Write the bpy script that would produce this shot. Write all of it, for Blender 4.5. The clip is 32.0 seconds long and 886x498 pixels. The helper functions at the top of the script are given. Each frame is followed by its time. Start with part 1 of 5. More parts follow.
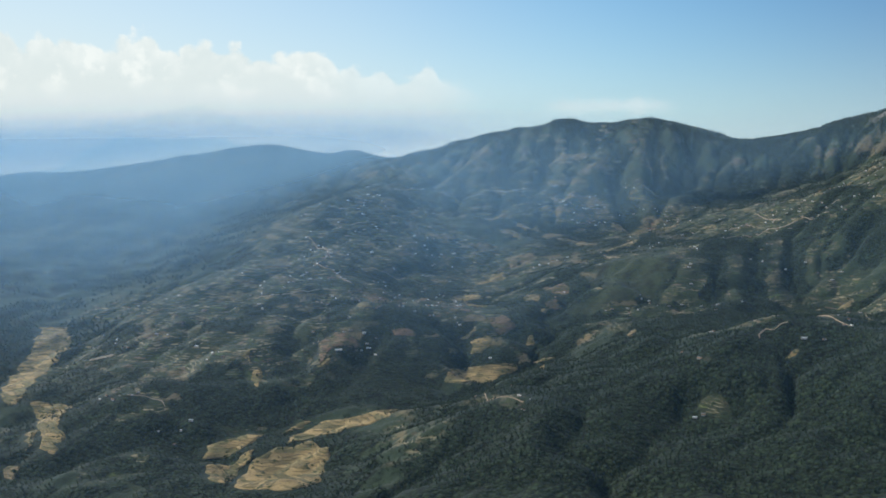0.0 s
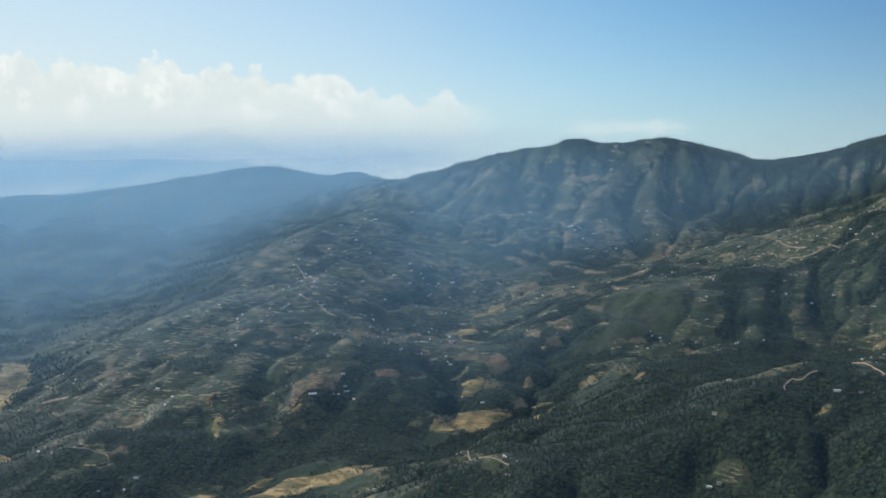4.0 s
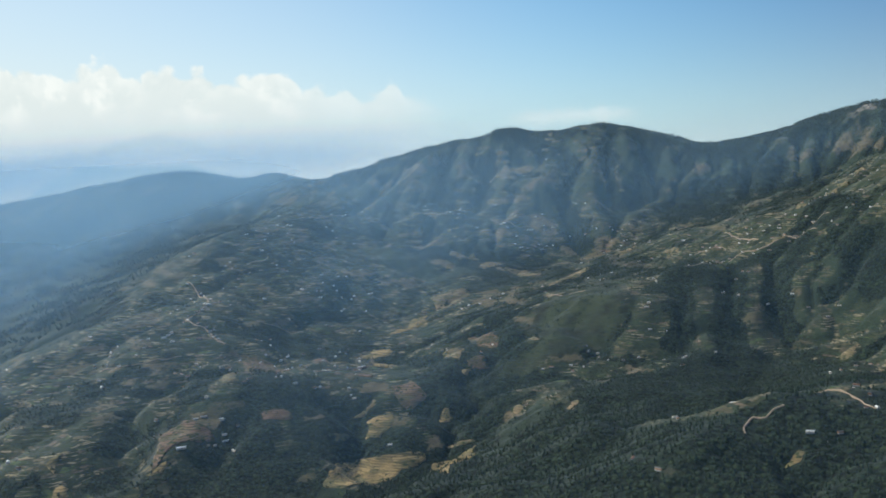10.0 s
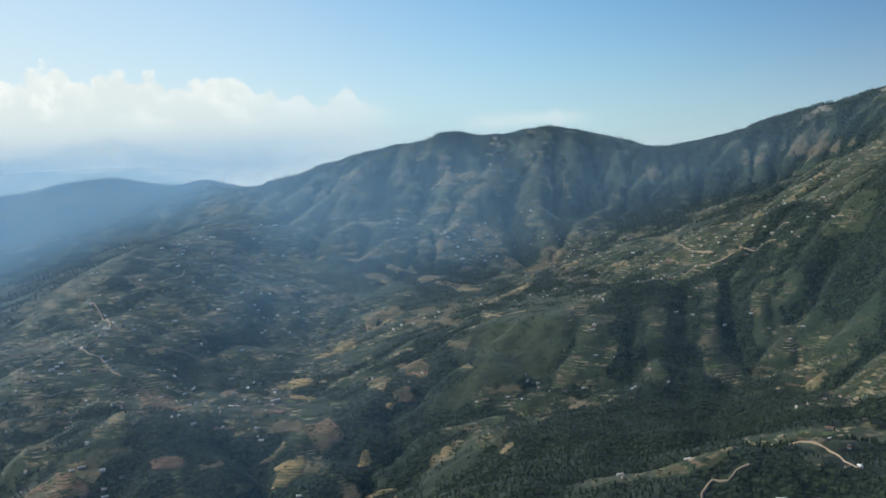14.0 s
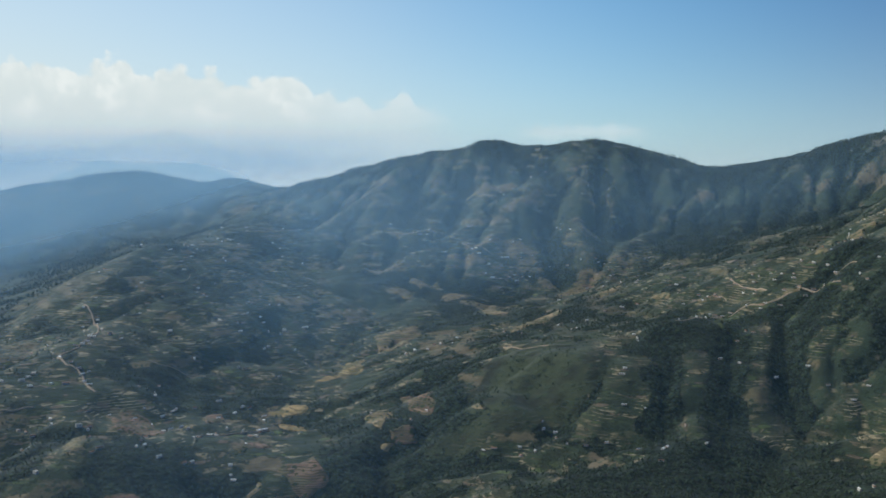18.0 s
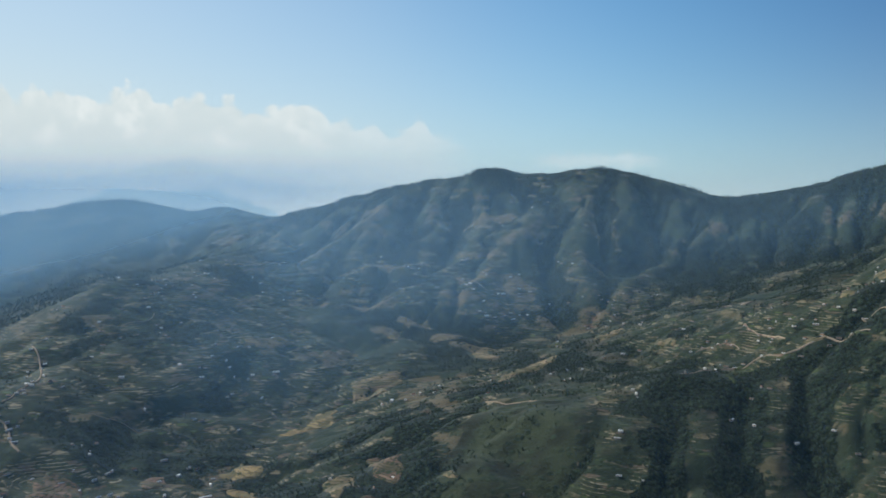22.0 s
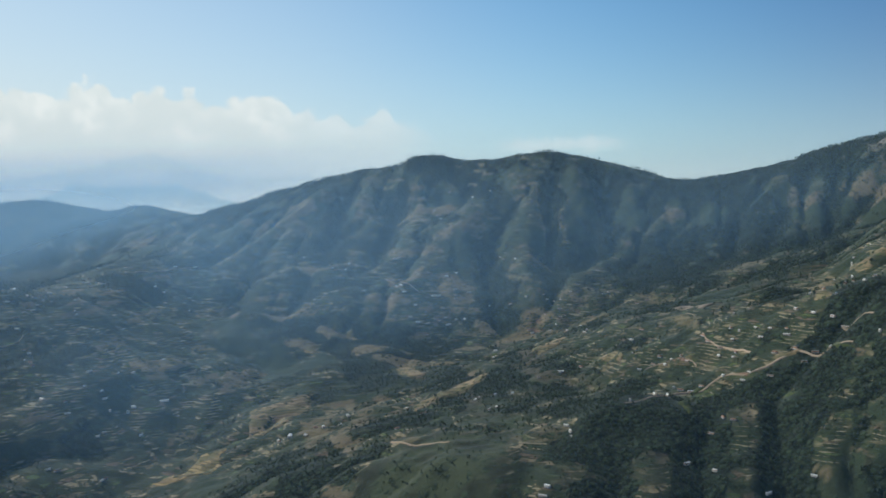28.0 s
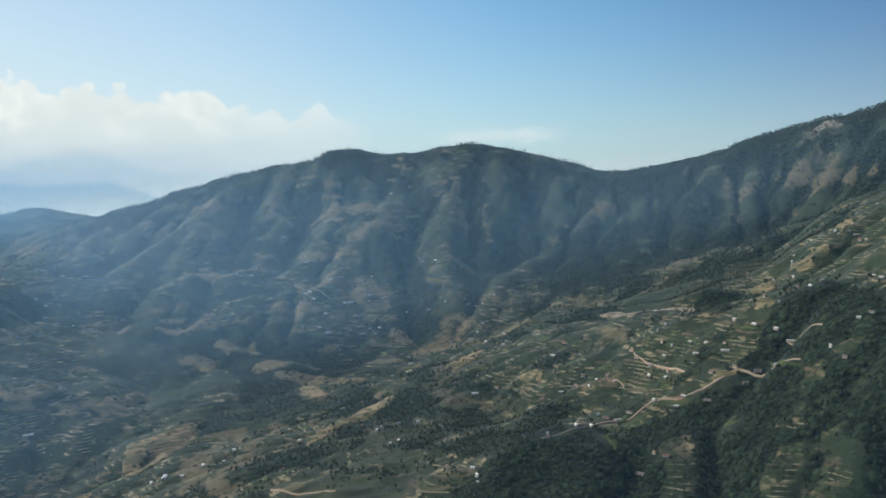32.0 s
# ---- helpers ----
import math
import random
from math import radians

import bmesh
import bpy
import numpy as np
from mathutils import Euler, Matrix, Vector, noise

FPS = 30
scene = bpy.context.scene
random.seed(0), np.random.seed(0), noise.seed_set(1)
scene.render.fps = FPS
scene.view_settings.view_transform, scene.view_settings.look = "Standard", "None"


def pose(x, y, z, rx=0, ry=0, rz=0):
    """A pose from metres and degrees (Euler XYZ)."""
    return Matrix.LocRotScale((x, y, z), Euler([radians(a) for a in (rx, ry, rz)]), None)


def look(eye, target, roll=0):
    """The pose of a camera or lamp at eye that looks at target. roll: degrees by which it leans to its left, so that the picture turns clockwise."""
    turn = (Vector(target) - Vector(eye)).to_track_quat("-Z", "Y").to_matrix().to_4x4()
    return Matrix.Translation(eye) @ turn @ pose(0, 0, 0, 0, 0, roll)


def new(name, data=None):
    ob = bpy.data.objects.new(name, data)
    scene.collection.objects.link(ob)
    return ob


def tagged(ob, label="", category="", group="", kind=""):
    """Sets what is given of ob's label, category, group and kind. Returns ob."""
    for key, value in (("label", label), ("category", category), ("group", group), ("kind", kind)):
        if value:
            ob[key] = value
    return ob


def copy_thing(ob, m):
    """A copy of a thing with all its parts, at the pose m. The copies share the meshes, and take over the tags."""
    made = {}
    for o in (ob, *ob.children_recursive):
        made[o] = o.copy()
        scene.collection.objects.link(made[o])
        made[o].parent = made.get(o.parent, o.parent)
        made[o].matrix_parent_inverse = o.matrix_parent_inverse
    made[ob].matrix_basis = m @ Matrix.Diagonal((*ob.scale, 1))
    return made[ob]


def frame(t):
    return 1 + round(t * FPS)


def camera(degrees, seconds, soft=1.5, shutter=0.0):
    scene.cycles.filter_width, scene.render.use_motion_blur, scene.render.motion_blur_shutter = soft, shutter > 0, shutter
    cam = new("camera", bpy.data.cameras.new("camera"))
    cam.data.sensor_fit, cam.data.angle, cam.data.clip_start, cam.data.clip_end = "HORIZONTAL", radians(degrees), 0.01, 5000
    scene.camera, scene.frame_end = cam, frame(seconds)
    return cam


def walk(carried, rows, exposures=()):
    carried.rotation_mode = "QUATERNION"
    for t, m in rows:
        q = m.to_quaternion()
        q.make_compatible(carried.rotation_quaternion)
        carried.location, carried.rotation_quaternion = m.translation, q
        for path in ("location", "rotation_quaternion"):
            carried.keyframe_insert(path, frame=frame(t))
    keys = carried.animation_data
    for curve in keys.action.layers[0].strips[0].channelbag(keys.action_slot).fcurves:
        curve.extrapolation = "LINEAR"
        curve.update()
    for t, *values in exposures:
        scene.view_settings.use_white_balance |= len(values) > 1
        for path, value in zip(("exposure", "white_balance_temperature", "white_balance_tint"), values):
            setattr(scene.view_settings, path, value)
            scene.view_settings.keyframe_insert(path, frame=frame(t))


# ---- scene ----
# the camera and its flight: seconds, place, turn
PATH = [
    (0.0, 0.0, 0.0, 420.0, 84.89, 0.00, 19.09),
    (0.5, -0.8, 18.9, 420.3, 85.55, 0.33, 19.50),
    (1.0, -1.7, 37.8, 420.6, 86.09, 0.61, 20.62),
    (1.5, -2.4, 56.7, 420.9, 86.26, -0.36, 21.69),
    (2.0, -3.2, 75.5, 421.2, 86.55, -0.56, 20.69),
    (2.5, -3.9, 94.4, 421.5, 86.39, 0.05, 20.22),
    (4.5, -6.5, 169.7, 423.1, 86.16, -0.00, 20.17),
    (5.0, -7.0, 188.4, 423.5, 86.36, -0.02, 20.11),
    (5.5, -7.6, 207.2, 424.0, 86.04, 0.25, 20.48),
    (6.0, -8.1, 225.9, 424.4, 85.71, 0.59, 20.80),
    (6.5, -8.5, 244.6, 424.9, 85.53, 0.53, 20.77),
    (7.0, -9.0, 263.3, 425.4, 84.95, 0.56, 20.75),
    (7.5, -9.4, 282.0, 425.9, 84.36, 0.85, 20.60),
    (8.0, -9.8, 300.6, 426.4, 84.46, 1.23, 20.36),
    (8.5, -10.1, 319.2, 427.0, 84.46, 1.30, 18.88),
    (9.0, -10.5, 337.8, 427.5, 84.63, 1.23, 17.20),
    (9.5, -10.8, 356.4, 428.1, 85.33, 1.56, 16.89),
    (10.0, -11.1, 374.9, 428.7, 85.76, 2.45, 17.18),
    (10.5, -11.3, 393.4, 429.3, 85.66, 2.84, 17.28),
    (11.0, -11.5, 411.9, 429.9, 85.55, 2.42, 17.31),
    (11.5, -11.7, 430.4, 430.5, 85.28, 2.26, 17.37),
    (12.0, -11.9, 448.8, 431.1, 85.61, 1.57, 17.10),
    (12.5, -12.0, 467.2, 431.8, 86.00, 1.66, 16.77),
    (13.0, -12.1, 485.5, 432.4, 86.01, 2.20, 16.16),
    (13.5, -12.2, 503.8, 433.1, 86.62, 2.18, 16.59),
    (14.0, -12.3, 522.1, 433.8, 85.87, 2.75, 14.51),
    (14.5, -12.3, 540.3, 434.5, 86.13, -1.25, 12.89),
    (15.0, -12.4, 558.6, 435.2, 88.37, -3.55, 16.11),
    (15.5, -12.4, 576.7, 435.9, 90.33, -0.01, 16.93),
    (17.5, -12.1, 649.0, 438.8, 86.10, -0.16, 16.23),
    (18.0, -11.9, 667.0, 439.5, 86.38, -0.18, 17.61),
    (18.5, -11.8, 684.9, 440.3, 86.92, 0.67, 17.99),
    (19.0, -11.6, 702.8, 441.1, 87.59, 0.79, 17.82),
    (19.5, -11.4, 720.6, 441.8, 87.52, 0.91, 17.92),
    (20.0, -11.2, 738.4, 442.6, 87.35, 1.03, 17.46),
    (20.5, -11.0, 756.1, 443.4, 87.21, 0.84, 17.69),
    (21.0, -10.7, 773.8, 444.2, 86.97, 0.67, 18.04),
    (21.5, -10.4, 791.4, 445.0, 87.34, 0.59, 18.15),
    (22.0, -10.1, 809.0, 445.8, 88.05, -0.37, 18.54),
    (22.5, -9.8, 826.6, 446.6, 88.34, -0.50, 17.47),
    (23.0, -9.4, 844.1, 447.4, 88.07, -0.53, 16.99),
    (23.5, -9.1, 861.5, 448.2, 88.05, -0.49, 16.47),
    (24.0, -8.7, 878.9, 449.0, 87.27, -0.55, 16.30),
    (24.5, -8.3, 896.2, 449.9, 86.38, -0.39, 16.26),
    (25.0, -7.9, 913.5, 450.7, 86.00, -0.16, 16.18),
    (25.5, -7.4, 930.7, 451.5, 85.67, 0.29, 16.27),
    (27.5, -5.4, 998.9, 454.8, 86.94, 1.15, 16.91),
    (28.0, -4.9, 1015.9, 455.7, 87.28, 1.30, 16.52),
    (28.5, -4.4, 1032.7, 456.5, 87.94, 1.48, 16.29),
    (29.0, -3.8, 1049.5, 457.3, 88.38, 1.44, 15.76),
    (29.5, -3.2, 1066.2, 458.1, 88.48, 1.26, 15.42),
    (30.0, -2.6, 1082.9, 459.0, 87.93, 1.19, 14.96),
    (30.5, -2.0, 1099.5, 459.8, 85.27, 2.12, 13.93),
    (31.0, -1.3, 1116.0, 460.6, 85.44, 2.39, 13.12),
    (31.5, -0.7, 1132.5, 461.5, 86.03, 2.41, 12.77),
    (32.0, -0.0, 1148.9, 462.3, 86.73, 2.26, 12.83),
]
cam = camera(49.78, 32.0, soft=1.7)
LOOK = [(0.0, 0.55, 6500, 4), (5.0, 0.51, 6500, 4), (7.0, 0.54, 6550, 4), (9.0, 0.59, 6600, 4), (13.0, 0.58, 6520, 4), (15.0, 0.53, 6500, 4), (18.0, 0.42, 6430, 4), (22.0, 0.37, 6330, 4), (27.5, 0.43, 6420, 4), (29.0, 0.38, 6430, 4), (30.0, 0.38, 6450, 4), (31.0, 0.50, 6550, 4), (32.0, 0.54, 6600, 4)]
walk(cam, [(t, pose(*p)) for t, *p in PATH], LOOK)


# ---- sky, sun ----
SUN_TURN, SUN_HIGH = -76.0, 38.0   # degrees from the flight line, degrees above the horizon


def link(tree, a, b):
    tree.links.new(a, b)


def node(nt, kind, **values):
    n = nt.nodes.new(kind)
    for key, v in values.items():
        n.inputs[key.replace("_", " ")].default_value = v
    return n


def math_node(nt, op, a, b=None, c=None):
    n = nt.nodes.new("ShaderNodeMath")
    n.operation = op
    for k, v in enumerate((a, b, c)):
        if v is None:
            continue
        if isinstance(v, (int, float)):
            n.inputs[k].default_value = v
        else:
            nt.links.new(v, n.inputs[k])
    return n.outputs[0]


def smooth(nt, v, a, b):
    n = nt.nodes.new("ShaderNodeMapRange")
    n.interpolation_type = "SMOOTHSTEP"
    nt.links.new(v, n.inputs[0])
    n.inputs[1].default_value, n.inputs[2].default_value = a, b
    return n.outputs[0]


def mix_colour(nt, fac, a, b):
    n = nt.nodes.new("ShaderNodeMix")
    n.data_type = "RGBA"
    for k, v in ((0, fac), (6, a), (7, b)):
        if isinstance(v, (int, float)):
            n.inputs[k].default_value = v
        elif isinstance(v, tuple):
            n.inputs[k].default_value = (*v, 1) if len(v) == 3 else v
        else:
            nt.links.new(v, n.inputs[k])
    return n.outputs[2]


# heights over the horizon (sines) along the view: cloud heads, and two ranges of far mountains
CLOUD_TOPS = [(-1.0, 0.122), (-0.96, 0.132), (-0.915, 0.115), (-0.875, 0.127), (-0.82, 0.115), (-0.79, 0.12), (-0.735, 0.128), (-0.69, 0.113), (-0.655, 0.124),
              (-0.63, 0.117), (-0.612, 0.126), (-0.58, 0.107), (-0.54, 0.112), (-0.507, 0.12), (-0.47, 0.103), (-0.43, 0.095), (-0.39, 0.091), (-0.366, 0.106), (-0.345, 0.09), (-0.28, 0.07)]
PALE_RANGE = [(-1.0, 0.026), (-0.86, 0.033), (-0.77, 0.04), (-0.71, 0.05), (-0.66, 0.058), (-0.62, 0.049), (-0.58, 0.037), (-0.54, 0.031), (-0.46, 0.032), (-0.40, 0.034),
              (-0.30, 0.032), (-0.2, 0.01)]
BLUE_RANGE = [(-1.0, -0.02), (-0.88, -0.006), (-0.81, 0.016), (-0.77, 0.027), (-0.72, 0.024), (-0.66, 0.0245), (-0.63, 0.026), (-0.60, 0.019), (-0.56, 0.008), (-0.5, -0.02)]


def profile(nt, u, points):
    """A height for each turn, easing from point to point."""
    lo, hi = points[0][0], points[-1][0]
    m = nt.nodes.new("ShaderNodeMapRange")
    m.inputs[1].default_value, m.inputs[2].default_value = lo, hi
    link(nt, u, m.inputs[0])
    ramp = nt.nodes.new("ShaderNodeValToRGB")
    ramp.color_ramp.interpolation = "EASE"
    while len(ramp.color_ramp.elements) < len(points):
        ramp.color_ramp.elements.new(0.5)
    for e, (x, z) in zip(ramp.color_ramp.elements, points):
        e.position = (x - lo) / (hi - lo)
        e.color = (z + 0.1, z + 0.1, z + 0.1, 1)
    link(nt, m.outputs[0], ramp.inputs[0])
    return math_node(nt, "SUBTRACT", ramp.outputs[0], 0.1)


def build_world():
    world = bpy.data.worlds.new("sky")
    scene.world = world
    world.use_nodes = True
    nt = world.node_tree
    nt.nodes.clear()
    out = nt.nodes.new("ShaderNodeOutputWorld")
    sky = nt.nodes.new("ShaderNodeTexSky")
    sky.sky_type, sky.sun_disc = "NISHITA", False
    sky.sun_elevation, sky.sun_rotation = radians(SUN_HIGH), radians(SUN_TURN)
    sky.altitude, sky.air_density, sky.dust_density, sky.ozone_density = 1500, 1.1, 1.0, 3.0
    back = nt.nodes.new("ShaderNodeBackground")
    back.inputs[1].default_value = 0.09
    co = nt.nodes.new("ShaderNodeTexCoord")
    xyz = nt.nodes.new("ShaderNodeSeparateXYZ")
    link(nt, co.outputs["Generated"], xyz.inputs[0])
    ahead = math_node(nt, "MAXIMUM", xyz.outputs[1], 0.05)
    u = math_node(nt, "DIVIDE", xyz.outputs[0], ahead)      # tangent of the turn from the flight line
    v = xyz.outputs[2]                                      # sine of the height
    place = nt.nodes.new("ShaderNodeCombineXYZ")
    link(nt, u, place.inputs[0])
    link(nt, math_node(nt, "MULTIPLY", v, 1.4), place.inputs[1])
    puff = node(nt, "ShaderNodeTexNoise", Scale=17.0, Detail=6.0, Roughness=0.58)
    curl = node(nt, "ShaderNodeTexNoise", Scale=62.0, Detail=4.0, Roughness=0.6)
    lump = nt.nodes.new("ShaderNodeTexVoronoi")
    lump.feature = "SMOOTH_F1"
    lump.inputs["Scale"].default_value, lump.inputs["Smoothness"].default_value = 44, 0.35
    for n in (puff, curl, lump):
        link(nt, place.outputs[0], n.inputs["Vector"])
    # the pale air above the horizon
    pale = math_node(nt, "MULTIPLY", math_node(nt, "POWER", 2.718, math_node(nt, "MULTIPLY", math_node(nt, "MAXIMUM", v, 0.0), math_node(nt, "SUBTRACT", -7.0, math_node(nt, "MULTIPLY", smooth(nt, u, -0.5, 0.1), 6.0)))), 1.0)
    pale = math_node(nt, "MINIMUM", math_node(nt, "ADD", pale, math_node(nt, "MULTIPLY", smooth(nt, u, -0.1, -1.0), 0.35)), 1.0)
    air = mix_colour(nt, smooth(nt, u, 0.3, -0.6), (4.5, 4.95, 5.2), (6.1, 6.4, 6.45))
    deep = nt.nodes.new("ShaderNodeVectorMath")
    deep.operation = "MULTIPLY"
    link(nt, mix_colour(nt, smooth(nt, u, -0.25, 0.5), (0.54, 0.86, 1.0), (0.11, 0.30, 0.57)), deep.inputs[1])
    link(nt, sky.outputs[0], deep.inputs[0])
    clear = mix_colour(nt, pale, deep.outputs[0], air)
    # a cumulus bank whose heads stand in a row and whose feet are lost in haze
    top = profile(nt, u, CLOUD_TOPS)
    swell = math_node(nt, "ADD", math_node(nt, "MULTIPLY", math_node(nt, "SUBTRACT", puff.outputs[0], 0.5), 0.025),
                      math_node(nt, "MULTIPLY", math_node(nt, "SUBTRACT", 0.35, lump.outputs["Distance"]), 0.018))
    swell = math_node(nt, "ADD", swell, math_node(nt, "MULTIPLY", math_node(nt, "SUBTRACT", curl.outputs[0], 0.5), 0.012))
    under = math_node(nt, "SUBTRACT", math_node(nt, "ADD", top, swell), v)
    bank = math_node(nt, "MULTIPLY", smooth(nt, under, -0.002, 0.006), smooth(nt, v, -0.01, 0.07))
    bank = math_node(nt, "MULTIPLY", bank, math_node(nt, "ADD", math_node(nt, "MULTIPLY", smooth(nt, u, -0.29, -0.37), 0.7), math_node(nt, "MULTIPLY", smooth(nt, u, -0.42, -0.52), 0.3)))
    strip = math_node(nt, "MULTIPLY", smooth(nt, math_node(nt, "ADD", math_node(nt, "ABSOLUTE", math_node(nt, "SUBTRACT", v, 0.058)),
                      math_node(nt, "MULTIPLY", curl.outputs[0], -0.016)), 0.003, -0.007),
                      math_node(nt, "MULTIPLY", smooth(nt, u, -0.245, -0.21), smooth(nt, u, -0.085, -0.13)))
    cloud = math_node(nt, "ADD", math_node(nt, "MULTIPLY", bank, 0.9), math_node(nt, "MULTIPLY", strip, 0.45))
    lit = math_node(nt, "MULTIPLY", smooth(nt, under, 0.030, 0.0), smooth(nt, math_node(nt, "ADD", puff.outputs[0], math_node(nt, "MULTIPLY", curl.outputs[0], 0.5)), 0.55, 0.9))
    lit = math_node(nt, "MAXIMUM", lit, math_node(nt, "MULTIPLY", smooth(nt, math_node(nt, "ADD", puff.outputs[0], math_node(nt, "MULTIPLY", curl.outputs[0], 0.4)), 0.68, 0.9), smooth(nt, v, 0.05, 0.09)))
    body = mix_colour(nt, lit, (5.85, 6.25, 6.4), (7.15, 7.25, 7.25))
    c = mix_colour(nt, math_node(nt, "MINIMUM", cloud, 1.0), clear, body)
    # far mountains at the edge of sight; haze painted in, paler farther and towards feet
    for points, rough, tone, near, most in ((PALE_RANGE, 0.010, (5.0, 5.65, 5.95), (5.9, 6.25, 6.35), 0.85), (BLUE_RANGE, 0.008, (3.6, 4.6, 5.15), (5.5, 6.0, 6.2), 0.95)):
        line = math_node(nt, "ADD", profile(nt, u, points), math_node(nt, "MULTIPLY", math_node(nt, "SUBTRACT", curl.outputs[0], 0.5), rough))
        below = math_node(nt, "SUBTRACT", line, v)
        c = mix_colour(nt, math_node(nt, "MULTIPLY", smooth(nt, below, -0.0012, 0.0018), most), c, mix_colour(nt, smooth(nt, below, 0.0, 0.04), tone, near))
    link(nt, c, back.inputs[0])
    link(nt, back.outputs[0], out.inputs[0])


build_world()
sun = new("sun", bpy.data.lights.new("sun", "SUN"))
sun.data.energy, sun.data.angle, sun.data.color = 2.3, radians(0.6), (1.0, 0.93, 0.82)
_t, _h = radians(SUN_TURN), radians(SUN_HIGH)
sun.matrix_world = look((0, 0, 1500), (-1000 * math.sin(_t) * math.cos(_h), -1000 * math.cos(_t) * math.cos(_h), 1500 - 1000 * math.sin(_h)))



# ---- materials ----
def surface(name, rough=0.9):
    """A new node material: the tree, its main shader and its output."""
    m = bpy.data.materials.new(name)
    m.use_nodes = True
    nt = m.node_tree
    main = nt.nodes["Principled BSDF"]
    main.inputs["Roughness"].default_value = rough
    main.inputs["Specular IOR Level"].default_value = 0.15
    return m, nt, main, nt.nodes["Material Output"]


def fuzz(main, weight, rough=0.55):
    """Grass, twigs and needles stand up from the ground and catch the sky's light at a flat angle."""
    main.inputs["Sheen Weight"].default_value = weight
    main.inputs["Sheen Roughness"].default_value = rough
    main.inputs["Sheen Tint"].default_value = (0.78, 0.9, 1.0, 1)


def leafy_gloss(nt, shader, out, most=0.03, low=0.5, high=1.0, rough=0.6):
    """Leaves and dry stalks shine at a flat angle, and take on the light of the sky."""
    lw = node(nt, "ShaderNodeLayerWeight", Blend=0.5)
    fac = math_node(nt, "MULTIPLY", smooth(nt, lw.outputs["Facing"], low, high), most)
    gl = node(nt, "ShaderNodeBsdfGlossy", Roughness=rough)
    gl.inputs["Color"].default_value = (0.92, 0.96, 1.0, 1)
    mx = nt.nodes.new("ShaderNodeMixShader")
    link(nt, fac, mx.inputs[0])
    link(nt, shader.outputs[0], mx.inputs[1])
    link(nt, gl.outputs[0], mx.inputs[2])
    link(nt, mx.outputs[0], out.inputs[0])


def noise_at(nt, size, detail=3.0, rough=0.55):
    pos = nt.nodes.new("ShaderNodeNewGeometry")
    n = node(nt, "ShaderNodeTexNoise", Scale=1.0 / size, Detail=detail, Roughness=rough)
    link(nt, pos.outputs["Position"], n.inputs["Vector"])
    return n.outputs[0]


def scaled(nt, colour, value):
    """colour times a grey value."""
    n = nt.nodes.new("ShaderNodeVectorMath")
    n.operation = "SCALE"
    if isinstance(colour, tuple):
        n.inputs[0].default_value = colour
    else:
        link(nt, colour, n.inputs[0])
    link(nt, value, n.inputs["Scale"])
    return n.outputs[0]


def contour_lines(nt, rise, width):
    """1 on the narrow banks between terraces that are rise metres apart in height, else 0."""
    pos = nt.nodes.new("ShaderNodeNewGeometry")
    xyz = nt.nodes.new("ShaderNodeSeparateXYZ")
    link(nt, pos.outputs["Position"], xyz.inputs[0])
    wob = math_node(nt, "MULTIPLY", noise_at(nt, 60, 2), rise * 2.0)
    f = math_node(nt, "FRACT", math_node(nt, "DIVIDE", math_node(nt, "ADD", xyz.outputs[2], wob), rise))
    return smooth(nt, math_node(nt, "ABSOLUTE", math_node(nt, "SUBTRACT", f, 0.5)), width, width * 0.45)


def bumped(nt, main, height, strength=0.5, distance=1.0):
    b = node(nt, "ShaderNodeBump", Strength=strength, Distance=distance)
    link(nt, height, b.inputs["Height"])
    link(nt, b.outputs[0], main.inputs["Normal"])


def plots(nt, wide, deep, rise):
    """Small terraced plots that follow the contours: a random colour for each, and the way to its edge."""
    pos = nt.nodes.new("ShaderNodeNewGeometry")
    shift = node(nt, "ShaderNodeTexNoise", Scale=1 / 55.0, Detail=2.0)
    link(nt, pos.outputs["Position"], shift.inputs["Vector"])
    add = nt.nodes.new("ShaderNodeVectorMath")
    add.operation = "MULTIPLY_ADD"
    link(nt, shift.outputs["Color"], add.inputs[0])
    add.inputs[1].default_value = (30, 30, 9)
    link(nt, pos.outputs["Position"], add.inputs[2])
    warp = nt.nodes.new("ShaderNodeVectorMath")
    warp.operation = "MULTIPLY"
    warp.inputs[1].default_value = (1 / wide, 1 / deep, 1 / rise)
    link(nt, add.outputs[0], warp.inputs[0])
    tone = node(nt, "ShaderNodeTexVoronoi", Scale=1.0)
    edge = node(nt, "ShaderNodeTexVoronoi", Scale=1.0)
    edge.feature = "DISTANCE_TO_EDGE"
    for n in (tone, edge):
        link(nt, warp.outputs[0], n.inputs["Vector"])
    pick = nt.nodes.new("ShaderNodeSeparateColor")
    link(nt, tone.outputs["Color"], pick.inputs[0])
    return pick, edge.outputs[0]


